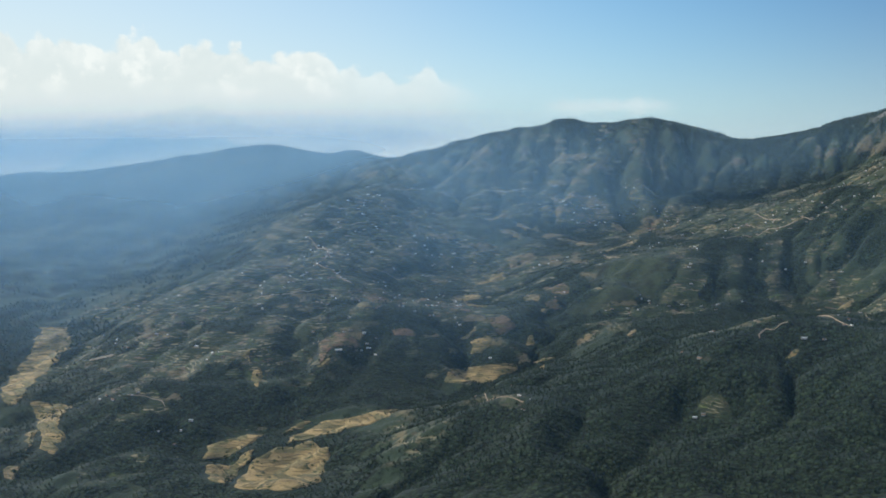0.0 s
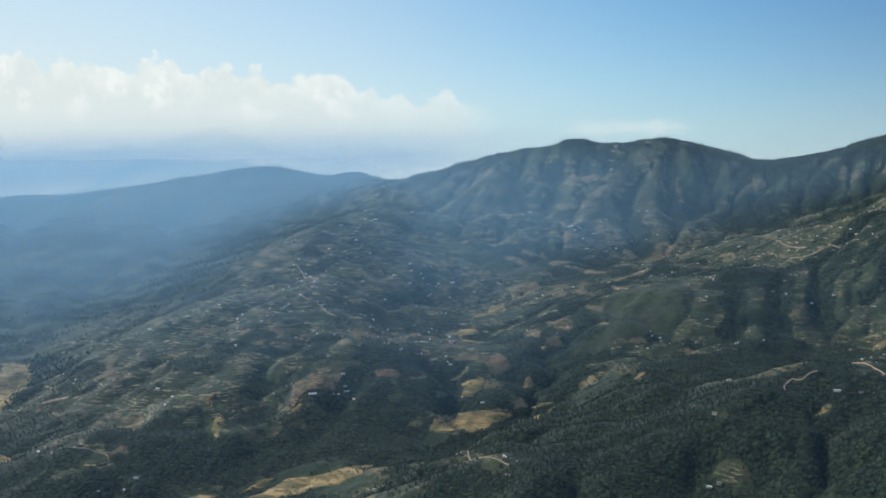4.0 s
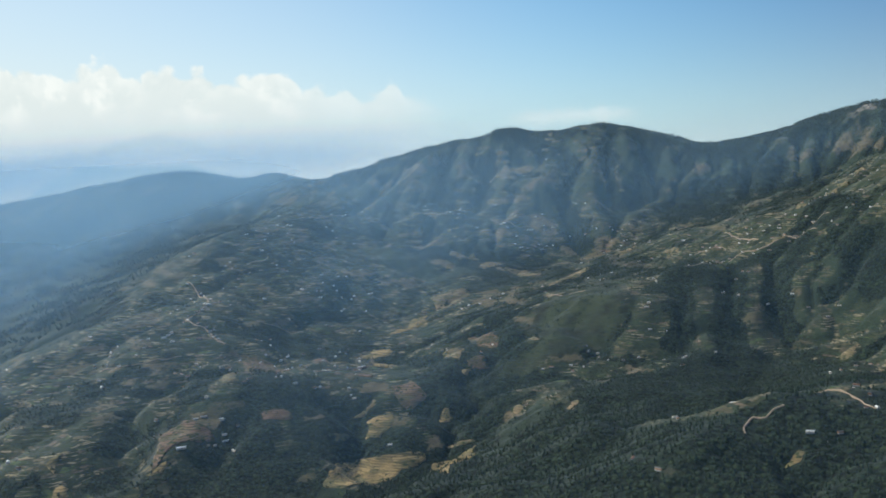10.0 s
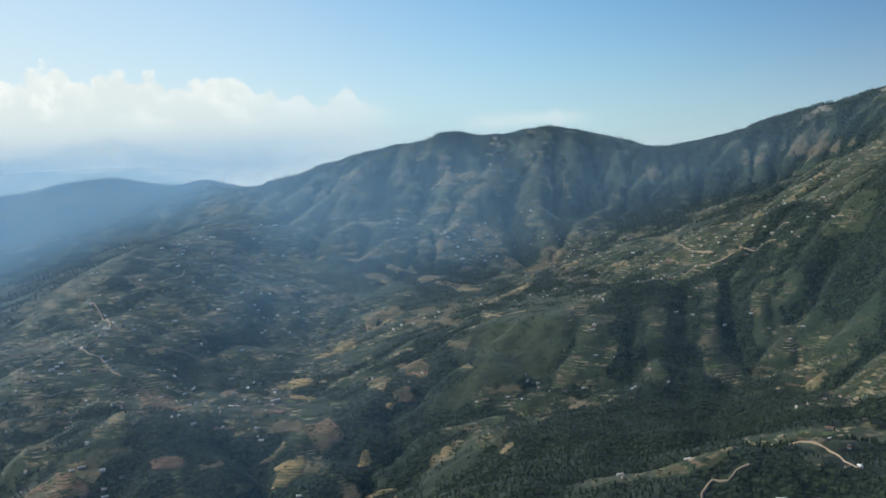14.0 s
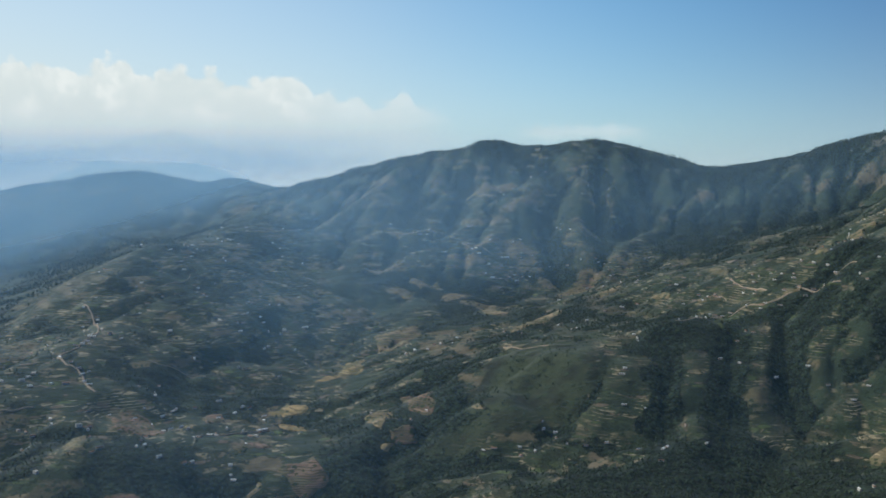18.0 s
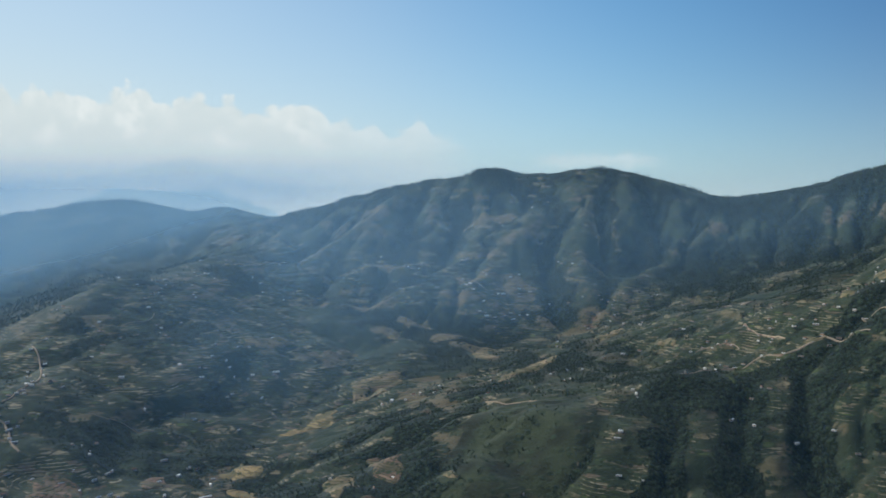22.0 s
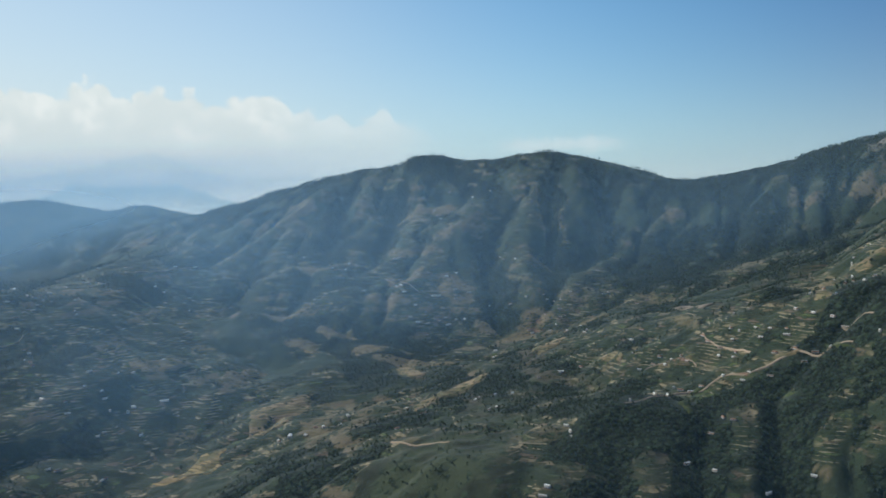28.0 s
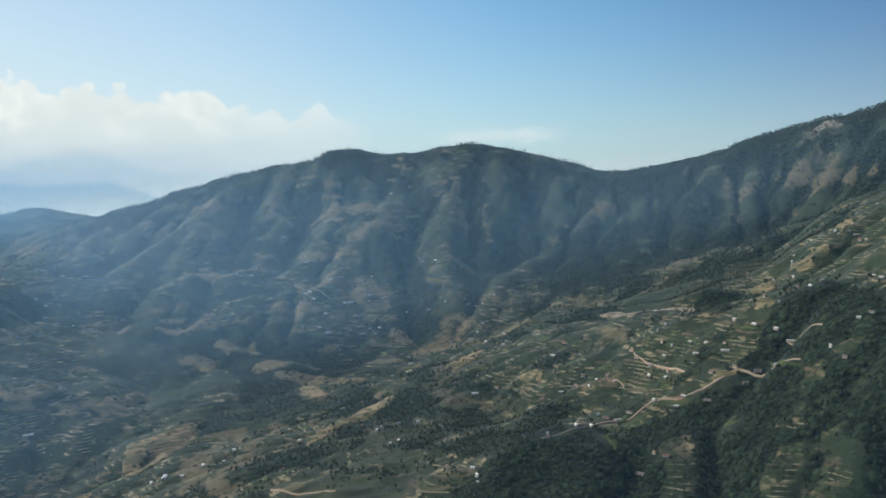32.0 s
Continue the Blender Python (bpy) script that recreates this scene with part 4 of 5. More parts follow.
# ---- land cover ----
def inside(poly, x, y):
    """Which of the points x, y lie inside an outline."""
    hit = np.zeros(x.shape, bool)
    n = len(poly)
    for k in range(n):
        (x0, y0), (x1, y1) = poly[k], poly[(k + 1) % n]
        if y0 == y1:
            continue
        cross = ((y0 > y) != (y1 > y)) & (x < (x1 - x0) * (y - y0) / (y1 - y0) + x0)
        hit ^= cross
    return hit


def scattered_farms(centres, count, wide, seed):
    """More farms round the given places, a farm's width apart."""
    rng = np.random.default_rng(seed)
    out = []
    while len(out) < count:
        cx, cy = centres[int(rng.integers(0, len(centres)))]
        x, y = cx + rng.normal(0, wide), cy + rng.normal(0, wide)
        if all((x - a) ** 2 + (y - b) ** 2 > 250 for a, b in out):
            out.append((round(x), round(y)))
    return out


HAMLETS["upper_village"] = scattered_farms([(-1000, 2110), (-950, 2180), (-900, 1950), (-860, 1760), (-1000, 2400), (-960, 2300)], 36, 60, 21)
HAMLETS["village_slope"] = scattered_farms([(-760, 1930), (-720, 1800), (-700, 2050), (-640, 1600), (-760, 1560), (-860, 1480)], 36, 60, 22)
HAMLETS["ridge_terraces"] = scattered_farms([(-560, 2560), (-400, 2560), (-300, 2480), (-640, 2640), (-250, 2330)], 16, 55, 23)
HAMLETS["ridge_face"] = scattered_farms([(-565, 2887), (-498, 2878), (-671, 2644), (-536, 2565), (-452, 2613), (-266, 2545), (-346, 2549), (-474, 2474), (-444, 2497), (-760, 2616)], 18, 24, 24)
HAMLETS["roadside"] = [(round(0.5 * (p[0] + q[0]) - 5), round(0.5 * (p[1] + q[1]) + 6)) for line in (ROADS[0], ROADS[1], ROADS[2], ROADS[7]) for p, q in zip(line[:-1], line[1:])]
HAMLETS["upper_slope"] = scattered_farms([(167, 2291), (202, 2290), (135, 2240), (163, 1998), (84, 2011), (135, 1961), (146, 1888), (107, 1948)], 26, 26, 25)
# dry terraces and scars on the ridge: centre, half length
DRY = [(-620, 2390, 34), (-610, 2352, 26), (-460, 2330, 42), (-381, 2512, 16), (-304, 2523, 16), (-619, 2871, 22), (-600, 2835, 18), (-564, 2521, 22),
       (-311, 2466, 24), (-532, 2345, 30), (-560, 2890, 14), (-480, 2620, 24), (-690, 2660, 24), (-540, 2590, 18), (-420, 2580, 20), (-250, 2570, 18),
       (-330, 2700, 16), (-740, 2600, 20), (-220, 2440, 22), (-400, 2410, 26), (-700, 2450, 26), (-820, 2560, 22)]
HOMES = [p for name in HAMLETS for p in HAMLETS[name]]


def peopled(x, y):
    """How thickly a place is settled, 0 to 1."""
    v = np.zeros(x.shape)
    for hx, hy in HOMES:
        v = np.maximum(v, np.exp(-((x - hx) ** 2 + (y - hy) ** 2) / (2 * 75.0 ** 2)))
    return v


def cover(x, y, z):
    """Colour of the ground, how far it is terraced, how thickly wooded."""
    gy_, gx_ = np.gradient(z, YS, XS)
    slope = np.hypot(gx_, gy_)
    live = peopled(x, y)
    patch = fbm(x, y, 120, 3, 61)
    small = fbm(x, y, 34, 3, 71)
    near_wood = spread(-y, -1340, -1240) * spread(x, -380, -280) * (1 - spread(live, 0.88, 0.98))
    ridge = spread(y, 2480, 2650)
    wood = 0.57 + 0.04 * spread(x, -420, -330) + 0.75 * patch + 0.5 * small - 0.30 * live + 0.25 * (1 - spread(z, 90, 160))
    wood = wood + 0.42 * spread(x, -240, -60) * (1 - spread(y, 1800, 1950))
    # woods fill the gullies that run down the slopes, terraces keep to the ribs between
    hollow = np.clip(-relief(x, y) / 7.0, -1.2, 1.2)
    wood = wood + (0.30 + 0.2 * spread(x, -260, -100)) * hollow
    wood = wood - 0.32 * spread(x, 40, 120) * spread(y, 1880, 1980) * (1 - spread(y, 2700, 2850))
    crest = along(SPURS, x, y, 13)
    wood = wood - 0.5 * crest
    ribs = rib(x, y)
    wood = np.where(ridge > 0, wood * (1 - ridge) + ridge * (0.66 + 0.14 * spread(x, -380, -260) - 0.2 * ribs + 0.38 * hollow + 0.4 * patch + 0.35 * small), wood)
    wood = np.maximum(np.clip(wood, 0, 1), near_wood)
    terraced = spread(live + 0.4 * patch + 0.4 * small + 0.32, 0.2, 0.5) * (1 - near_wood) * (1 - 0.3 * ridge) * (1 - spread(slope, 0.6, 0.85))
    terraced = terraced * (1 - 0.9 * spread(wood, 0.5, 0.72))
    # plots: strips along the terraces, cut across at odd places
    level = np.floor((z + 3 * vnoise(x / 60, y / 60, 81)) / 7.0)
    run = np.floor((x * 0.9 + 0.45 * y + 25 * vnoise(x / 90, y / 90, 82)) / 34.0 + 3.7 * hash01(level, level * 0, 83))
    pick = hash01(run, level, 84)[..., None]
    plot = np.where(pick < 0.14, (0.17, 0.135, 0.065), np.where(pick < 0.26, (0.15, 0.115, 0.075), np.where(pick < 0.42, (0.075, 0.095, 0.034),
           np.where(pick < 0.82, (0.045, 0.058, 0.026), (0.095, 0.092, 0.046)))))
    wild = np.array((0.034, 0.051, 0.026)) + spread(patch, -0.4, 0.6)[..., None] * np.array((0.026, 0.02, 0.010))
    # ground colour lifted on the ridge and far west to imitate haze
    far_pale = np.maximum(ridge, spread(-x, 1080, 1300))[..., None]
    wild = wild * (1 - far_pale) + far_pale * (np.array((0.052, 0.070, 0.038)) + spread(patch, -0.5, 0.6)[..., None] * 0.02)
    dry = (ridge * (1 - 0.8 * spread(y, 2880, 2970)) * spread(fbm(x, y, 40, 3, 91) + 0.7 * (ribs - 0.5), 0.2, 0.5))[..., None]
    wild = wild * (1 - dry) + dry * np.array((0.17, 0.138, 0.085))
    scar = (spread(y, 2890, 2960) * spread(x, -60, 40) * spread(fbm(x, y * 1.6, 60, 3, 95), 0.0, 0.5))[..., None]
    wild = wild * (1 - scar) + scar * np.array((0.30, 0.26, 0.21))
    floor_ = np.array((0.026, 0.036, 0.022)) * (1 - far_pale) + far_pale * np.array((0.034, 0.046, 0.026))
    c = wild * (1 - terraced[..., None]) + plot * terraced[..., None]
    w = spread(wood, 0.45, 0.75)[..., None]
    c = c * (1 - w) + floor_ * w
    lit = ((hash01(run, level, 85) < 0.085) & (live > 0.2) & (x < 130) & (slope > 0.12) & (hash01(run, level, 87) < 1 - 0.6 * spread(x, -260, -160)) & (wood < 0.8) & (near_wood < 0.3)).astype(float)
    tint = hash01(run, level, 86)[..., None]
    c = c * (1 - lit[..., None]) + lit[..., None] * (np.array((0.20, 0.165, 0.085)) * (1 - tint) + tint * np.array((0.18, 0.135, 0.085)))
    wood, terraced = wood * (1 - 0.8 * lit), terraced * (1 - 0.75 * lit)
    for dx, dy, size in DRY:
        far = np.hypot((x - dx) / 1.5, y - dy) / size + 0.75 * small + 0.4 * patch
        on = (1 - spread(far, 0.7, 0.95))
        c = c * (1 - on[..., None]) + on[..., None] * np.array((0.25, 0.19, 0.105))
        wood, terraced = wood * (1 - on), terraced * (1 - 0.7 * on)
    for kind, poly in FIELDS:
        xs, ys = [p[0] for p in poly], [p[1] for p in poly]
        j0, j1 = np.searchsorted(YS, (min(ys) - 8, max(ys) + 8))
        i0, i1 = np.searchsorted(XS, (min(xs) - 8, max(xs) + 8))
        s = np.s_[j0:j1, i0:i1]
        wob = 26 if kind == "wood" else 5
        hit = inside(poly, x[s] + wob * small[s], y[s] + wob * patch[s])
        if kind == "wood":
            wood[s] = np.where(hit, np.clip(wood[s] + 0.28, 0, 1), wood[s])
            terraced[s] = np.where(hit, 0.4 * terraced[s], terraced[s])
            c[s] = np.where(hit[..., None], 0.6 * floor_[s] + 0.4 * c[s], c[s])
        elif kind == "grass":
            wood[s] = np.where(hit, wood[s] * 0.6, wood[s])
            terraced[s] = np.where(hit, 0.25 * terraced[s], terraced[s])
            c[s] = np.where(hit[..., None], np.array((0.044, 0.053, 0.024)) * (0.6 + 0.8 * spread(small[s], -0.6, 0.6)[..., None]), c[s])
        else:
            wood[s] = np.where(hit, 0, wood[s])
            terraced[s] = np.where(hit, 0, terraced[s])
    wood = wood - 0.35 * crest * (wood > 0.3)
    return c, terraced, np.clip(wood, 0, 1)


COVER, TERRACED, WOOD_MAP = cover(GX, GY, GZ)


def build_ground():
    z = GZ + TERRACED * 0.8 * (np.floor(GZ / 2.6) * 2.6 + 2.6 * spread(GZ / 2.6 - np.floor(GZ / 2.6), 0.55, 1.0) - GZ)
    me = grid_mesh("ground", GX, GY, z)
    me.polygons.foreach_set("use_smooth", np.ones(len(me.polygons), bool))
    a = me.color_attributes.new("cover", "FLOAT_COLOR", "POINT")
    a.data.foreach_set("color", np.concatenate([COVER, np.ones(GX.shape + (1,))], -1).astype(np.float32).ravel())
    a = me.attributes.new("terraced", "FLOAT", "POINT")
    a.data.foreach_set("value", TERRACED.astype(np.float32).ravel())
    a = me.attributes.new("wooded", "FLOAT", "POINT")
    a.data.foreach_set("value", WOOD_MAP.astype(np.float32).ravel())
    me.materials.append(LAND)
    tagged(new("ground", me), "wooded and terraced hill country under a high ridge", "ground", kind="structure")


def sample(grid, x, y):
    i = np.clip(np.searchsorted(XS, x), 0, len(XS) - 1)
    j = np.clip(np.searchsorted(YS, y), 0, len(YS) - 1)
    return grid[j, i]


# ---- added sheets that stand in for haze over the far slopes ----
def build_haze():
    """Thin leaning sheets in place of haze, one behind the other, that end softly above the ground and below the crest.
    """
    xs, zs = np.arange(-3400, 1501, 50.0), np.arange(10, 671, 15.0)
    x, z = np.meshgrid(xs, zs)
    layers = []
    for k, foot in enumerate((1200, 1600, 2000, 2330, 2600)):
        y = foot + 1.5 * (z - 100) + 50 * vnoise(x / 900, z * 0 + k, 401)
        # more opaque farther back and to the left, imitating the depth of haze
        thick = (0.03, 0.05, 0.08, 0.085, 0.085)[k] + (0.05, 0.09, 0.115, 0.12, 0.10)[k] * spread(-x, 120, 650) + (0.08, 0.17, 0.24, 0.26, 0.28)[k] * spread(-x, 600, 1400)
        layers.append((x, y, z, thick))
    # low layers that end under the line of flight
    for foot in (0, 260, 520):
        rise = 0.0365 * (foot + 300)
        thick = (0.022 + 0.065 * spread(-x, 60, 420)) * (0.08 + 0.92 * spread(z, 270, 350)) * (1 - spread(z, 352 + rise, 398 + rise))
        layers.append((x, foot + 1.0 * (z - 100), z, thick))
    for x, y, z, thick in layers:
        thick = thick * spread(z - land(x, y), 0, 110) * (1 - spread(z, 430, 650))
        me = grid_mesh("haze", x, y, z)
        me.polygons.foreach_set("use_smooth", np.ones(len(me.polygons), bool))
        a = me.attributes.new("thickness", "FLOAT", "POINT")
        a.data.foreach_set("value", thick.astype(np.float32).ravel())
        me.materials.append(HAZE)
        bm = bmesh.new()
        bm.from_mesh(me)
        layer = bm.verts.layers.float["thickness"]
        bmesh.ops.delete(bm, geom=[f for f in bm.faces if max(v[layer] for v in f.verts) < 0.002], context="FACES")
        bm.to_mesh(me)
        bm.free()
        tagged(new("haze", me), "thin blue see-through sheet standing in for haze over the slopes", "haze", kind="stuff")


# ---- helpers for meshes ----
def box(bm, lo, hi):
    r = bmesh.ops.create_cube(bm, size=1.0)
    for v in r["verts"]:
        v.co = [lo[k] + (hi[k] - lo[k]) * (v.co[k] + 0.5) for k in range(3)]
    return r["verts"]


def part(name, bm, material, parent, label=""):
    """Link a bmesh as one mesh object under a thing or a part."""
    me = bpy.data.meshes.new(name)
    bm.to_mesh(me)
    bm.free()
    me.materials.append(material)
    ob = new(name, me)
    ob.parent = parent
    if label:
        tagged(ob, label)
    return ob


def shared(name, me, parent, place=(0, 0, 0)):
    ob = new(name, me)
    ob.parent, ob.location = parent, place
    return ob


# ---- fields, roads ----
FIELD_WORDS = {"paddy": ("ripe golden rice paddy with low earth bunds", "paddies of the valley"),
               "fallow": ("harvested brown field with stubble", "fallow fields"),
               "red": ("ploughed terrace of reddish soil", "red soil terraces"),
               "green": ("bright green terraced crop on the slope", "green terraces"),
               "bare": ("levelled strip of bare pale earth", "bare strips")}


def build_field(kind, poly, k):
    n = len(poly)
    # a finer, uneven outline
    edge = []
    for a in range(n):
        p, q = np.array(poly[a], float), np.array(poly[(a + 1) % n], float)
        cuts = max(3, int(np.hypot(*(q - p)) / 4))
        for c in range(cuts):
            e = p + (q - p) * c / cuts
            edge.append(e + 6.5 * np.array([fbm(e[0], e[1], 21, 4, k), fbm(e[0], e[1], 21, 4, k + 50)]))
    edge = np.array(edge)
    ys = np.linspace(edge[:, 1].min() + 0.3, edge[:, 1].max() - 0.3, max(4, int(np.ptp(edge[:, 1]) / 4)))
    rows = []
    for y in ys:
        x0, y0 = edge[:, 0], edge[:, 1]
        x1, y1 = np.roll(x0, -1), np.roll(y0, -1)
        m = (y0 > y) != (y1 > y)
        xs = x0[m] + (y - y0[m]) / (y1[m] - y0[m]) * (x1[m] - x0[m])
        rows.append((xs.min(), xs.max()))
    rows = np.array(rows)
    cols = max(4, int((rows[:, 1] - rows[:, 0]).max() / 4))
    u = np.linspace(0, 1, cols)
    x = rows[:, :1] + (rows[:, 1:] - rows[:, :1]) * u
    y = np.repeat(ys[:, None], cols, 1)
    rise = 2.0
    z = ground_z(x, y)
    z = 0.35 * z + 0.65 * (np.floor(z / rise) * rise + rise * spread(z / rise - np.floor(z / rise), 0.6, 1.0)) + 1.3
    rim = np.ones_like(z, bool)
    rim[1:-1, 1:-1] = False
    z[rim] -= 2.6
    me = grid_mesh("field", x, y, z)
    me.polygons.foreach_set("use_smooth", np.ones(len(me.polygons), bool))
    me.materials.append(KINDS[kind])
    words, group = FIELD_WORDS[kind]
    tagged(new("field", me), words, "field", group)


def build_road(line, width, k):
    pts = np.array(line, float)
    cut = np.linspace(0, len(pts) - 1, 3 * len(pts) - 2)
    pts = np.stack([np.interp(cut, np.arange(len(pts)), pts[:, q]) for q in (0, 1)], 1)
    pts = pts + 3.5 * np.stack([vnoise(pts[:, 0] / 14, pts[:, 1] / 14, 41 + k), vnoise(pts[:, 0] / 14, pts[:, 1] / 14, 71 + k)], 1)
    for _ in range(3):
        pts = np.concatenate([pts[:1], np.stack([0.75 * pts[:-1] + 0.25 * pts[1:], 0.25 * pts[:-1] + 0.75 * pts[1:]], 1).reshape(-1, 2), pts[-1:]])
    step = np.concatenate([[0], np.cumsum(np.hypot(*np.diff(pts, axis=0).T))])
    t = np.arange(0, step[-1], 5.0)
    x, y = np.interp(t, step, pts[:, 0]), np.interp(t, step, pts[:, 1])
    dx, dy = np.gradient(x), np.gradient(y)
    d = np.hypot(dx, dy) + 1e-6
    side = np.array([-0.62, -0.5, 0.0, 0.5, 0.62])
    w = width * (0.85 + 0.3 * vnoise(t / 23, t * 0 + k, 7))
    gx = x[:, None] - (dy / d)[:, None] * side * w[:, None]
    gy = y[:, None] + (dx / d)[:, None] * side * w[:, None]
    mid = ground_z(x, y)
    gz = np.maximum(ground_z(gx, gy), mid[:, None] - 1.2) + np.array([-1.6, 0.7, 0.85, 0.7, -1.6])
    me = grid_mesh("road", gx, gy, gz)
    me.polygons.foreach_set("use_smooth", np.ones(len(me.polygons), bool))
    me.materials.append(ROAD)
    tagged(new("road", me), "narrow unpaved earth road winding along the slope", "road", kind="structure")


# ---- trees ----
OCTA = np.array([(1, 0, 0), (-1, 0, 0), (0, 1, 0), (0, -1, 0), (0, 0, 1), (0, 0, -1)], float)
OCTA_F = np.array([(0, 2, 4), (2, 1, 4), (1, 3, 4), (3, 0, 4), (2, 0, 5), (1, 2, 5), (3, 1, 5), (0, 3, 5)])


def clump(rng, centre, size):
    p = OCTA * size * rng.uniform(0.7, 1.3, (6, 3)) + rng.normal(0, 0.12, (6, 3)) * size
    a = rng.uniform(0, 6.28)
    c, s = np.cos(a), np.sin(a)
    return p @ np.array([(c, s, 0), (-s, c, 0), (0, 0, 1)]) + centre


def stem(p, q, r0, r1):
    """A tapered three-sided limb from p to q."""
    p, q = np.array(p, float), np.array(q, float)
    a = np.array([(1, 0, 0), (-0.5, 0.87, 0), (-0.5, -0.87, 0)])
    v = np.concatenate([p + a * r0, q + a * r1])
    f = np.array([(0, 1, 4), (0, 4, 3), (1, 2, 5), (1, 5, 4), (2, 0, 3), (2, 3, 5)])
    return v, f


def broad_tree(rng, clumps):
    """Points and faces of a tree one unit high: a crown of clumps (first), a trunk and limbs."""
    crown_v, crown_f, wood_v, wood_f = [], [], [], []
    for k in range(clumps):
        a, h = rng.uniform(0, 6.28), rng.uniform(0.34, 0.9)
        r = 0.30 * np.sin(np.pi * np.clip((h - 0.2) / 0.85, 0.05, 1)) * rng.uniform(0.4, 1.1)
        crown_f.append(OCTA_F + 6 * k)
        crown_v.append(clump(rng, np.array([r * np.cos(a), r * np.sin(a), h]), rng.uniform(0.12, 0.2) * (6 / clumps) ** 0.3))
    limbs = [((0, 0, -0.05), (0.01, 0, 0.6), 0.035, 0.015)]
    if clumps > 8:
        limbs += [((0, 0, 0.3), (0.2, 0.08, 0.6), 0.018, 0.008), ((0, 0, 0.36), (-0.16, 0.14, 0.66), 0.016, 0.008), ((0, 0, 0.4), (0.02, -0.2, 0.7), 0.016, 0.008)]
    for k, l in enumerate(limbs):
        v, f = stem(*l)
        wood_v.append(v)
        wood_f.append(f + 6 * k)
    return np.concatenate(crown_v), np.concatenate(crown_f), np.concatenate(wood_v), np.concatenate(wood_f)


def pine_tree(rng, tiers, sides=5):
    """Points and faces of a pine one unit high: drooping tiers of needles, a trunk."""
    cv, cf = [], []
    for k in range(tiers):
        h = 0.22 + 0.68 * k / tiers
        r = (0.19 - 0.14 * k / tiers) * rng.uniform(0.8, 1.25)
        a = np.arange(sides) / sides * 6.283 + rng.uniform(0, 6)
        ring = np.stack([np.cos(a) * r, np.sin(a) * r, np.full(sides, h)], 1) + rng.normal(0, 0.022, (sides, 3))
        b = k * (sides + 2)
        cv.append(np.concatenate([ring, [(rng.normal(0, 0.02), rng.normal(0, 0.02), h + 0.30 - 0.1 * k / tiers), (0, 0, h + 0.05)]]))
        for s in range(sides):
            cf += [(b + s, b + (s + 1) % sides, b + sides), (b + (s + 1) % sides, b + s, b + sides + 1)]
    v, f = stem((0, 0, -0.05), (0, 0, 0.8), 0.022, 0.006)
    return np.concatenate(cv), np.array(cf), v, f


def scatter(name, label, x, y, size, kinds, leaf, category="trees", rng=None):
    """One mesh of many trees of a few shapes, each turned and sized for itself."""
    z = ground_z(x, y) - 0.3
    pick = rng.integers(0, len(kinds), len(x))
    turn = rng.uniform(0, 6.283, len(x))
    wide = size * rng.uniform(0.85, 1.35, len(x))
    cos, sin = np.cos(turn), np.sin(turn)
    vs, fs, ms, base = [], [], [], 0
    for k, (cv, cf, wv, wf) in enumerate(kinds):
        i = np.where(pick == k)[0]
        if not len(i):
            continue
        v = np.concatenate([cv, wv])
        f = np.concatenate([cf, wf + len(cv)])
        px = x[i, None] + (v[:, 0] * cos[i, None] - v[:, 1] * sin[i, None]) * wide[i, None]
        py = y[i, None] + (v[:, 0] * sin[i, None] + v[:, 1] * cos[i, None]) * wide[i, None]
        pz = z[i, None] + v[:, 2] * size[i, None]
        vs.append(np.stack([px, py, pz], -1).reshape(-1, 3))
        fs.append((f[None] + base + np.arange(len(i))[:, None, None] * len(v)).reshape(-1, 3))
        ms.append(np.tile(np.concatenate([np.zeros(len(cf), np.int32), np.ones(len(wf), np.int32)]), len(i)))
        base += len(i) * len(v)
    me = bpy.data.meshes.new(name)
    fill(me, np.concatenate(vs), np.concatenate(fs))
    me.materials.append(leaf)
    me.materials.append(BARK)
    me.polygons.foreach_set("material_index", np.concatenate(ms))
    tagged(new(name, me), label, category, kind="stuff")


def spots(rng, x0, x1, y0, y1, gap, keep):
    """Random places, one to a cell of that size, kept by a chance from the wood map."""
    nx, ny = int((x1 - x0) / gap), int((y1 - y0) / gap)
    i, j = np.meshgrid(np.arange(nx), np.arange(ny))
    x = (x0 + (i + rng.uniform(0, 1, i.shape)) * gap).ravel()
    y = (y0 + (j + rng.uniform(0, 1, i.shape)) * gap).ravel()
    ok = rng.uniform(0, 1, x.shape) < keep(sample(WOOD_MAP, x, y))
    for hx, hy in HOMES:
        ok &= (x - hx) ** 2 + (y - hy) ** 2 > 90
    for line in ROADS:
        for (ax, ay), (bx, by) in zip(line[:-1], line[1:]):
            t = np.clip(((x - ax) * (bx - ax) + (y - ay) * (by - ay)) / ((bx - ax) ** 2 + (by - ay) ** 2 + 1e-6), 0, 1)
            ok &= (x - ax - t * (bx - ax)) ** 2 + (y - ay - t * (by - ay)) ** 2 > 36
    return x[ok], y[ok]


def dense(w):
    return np.clip(1.1 * spread(w, 0.42, 0.75) + 0.24 * spread(w, 0.05, 0.3), 0, 1)


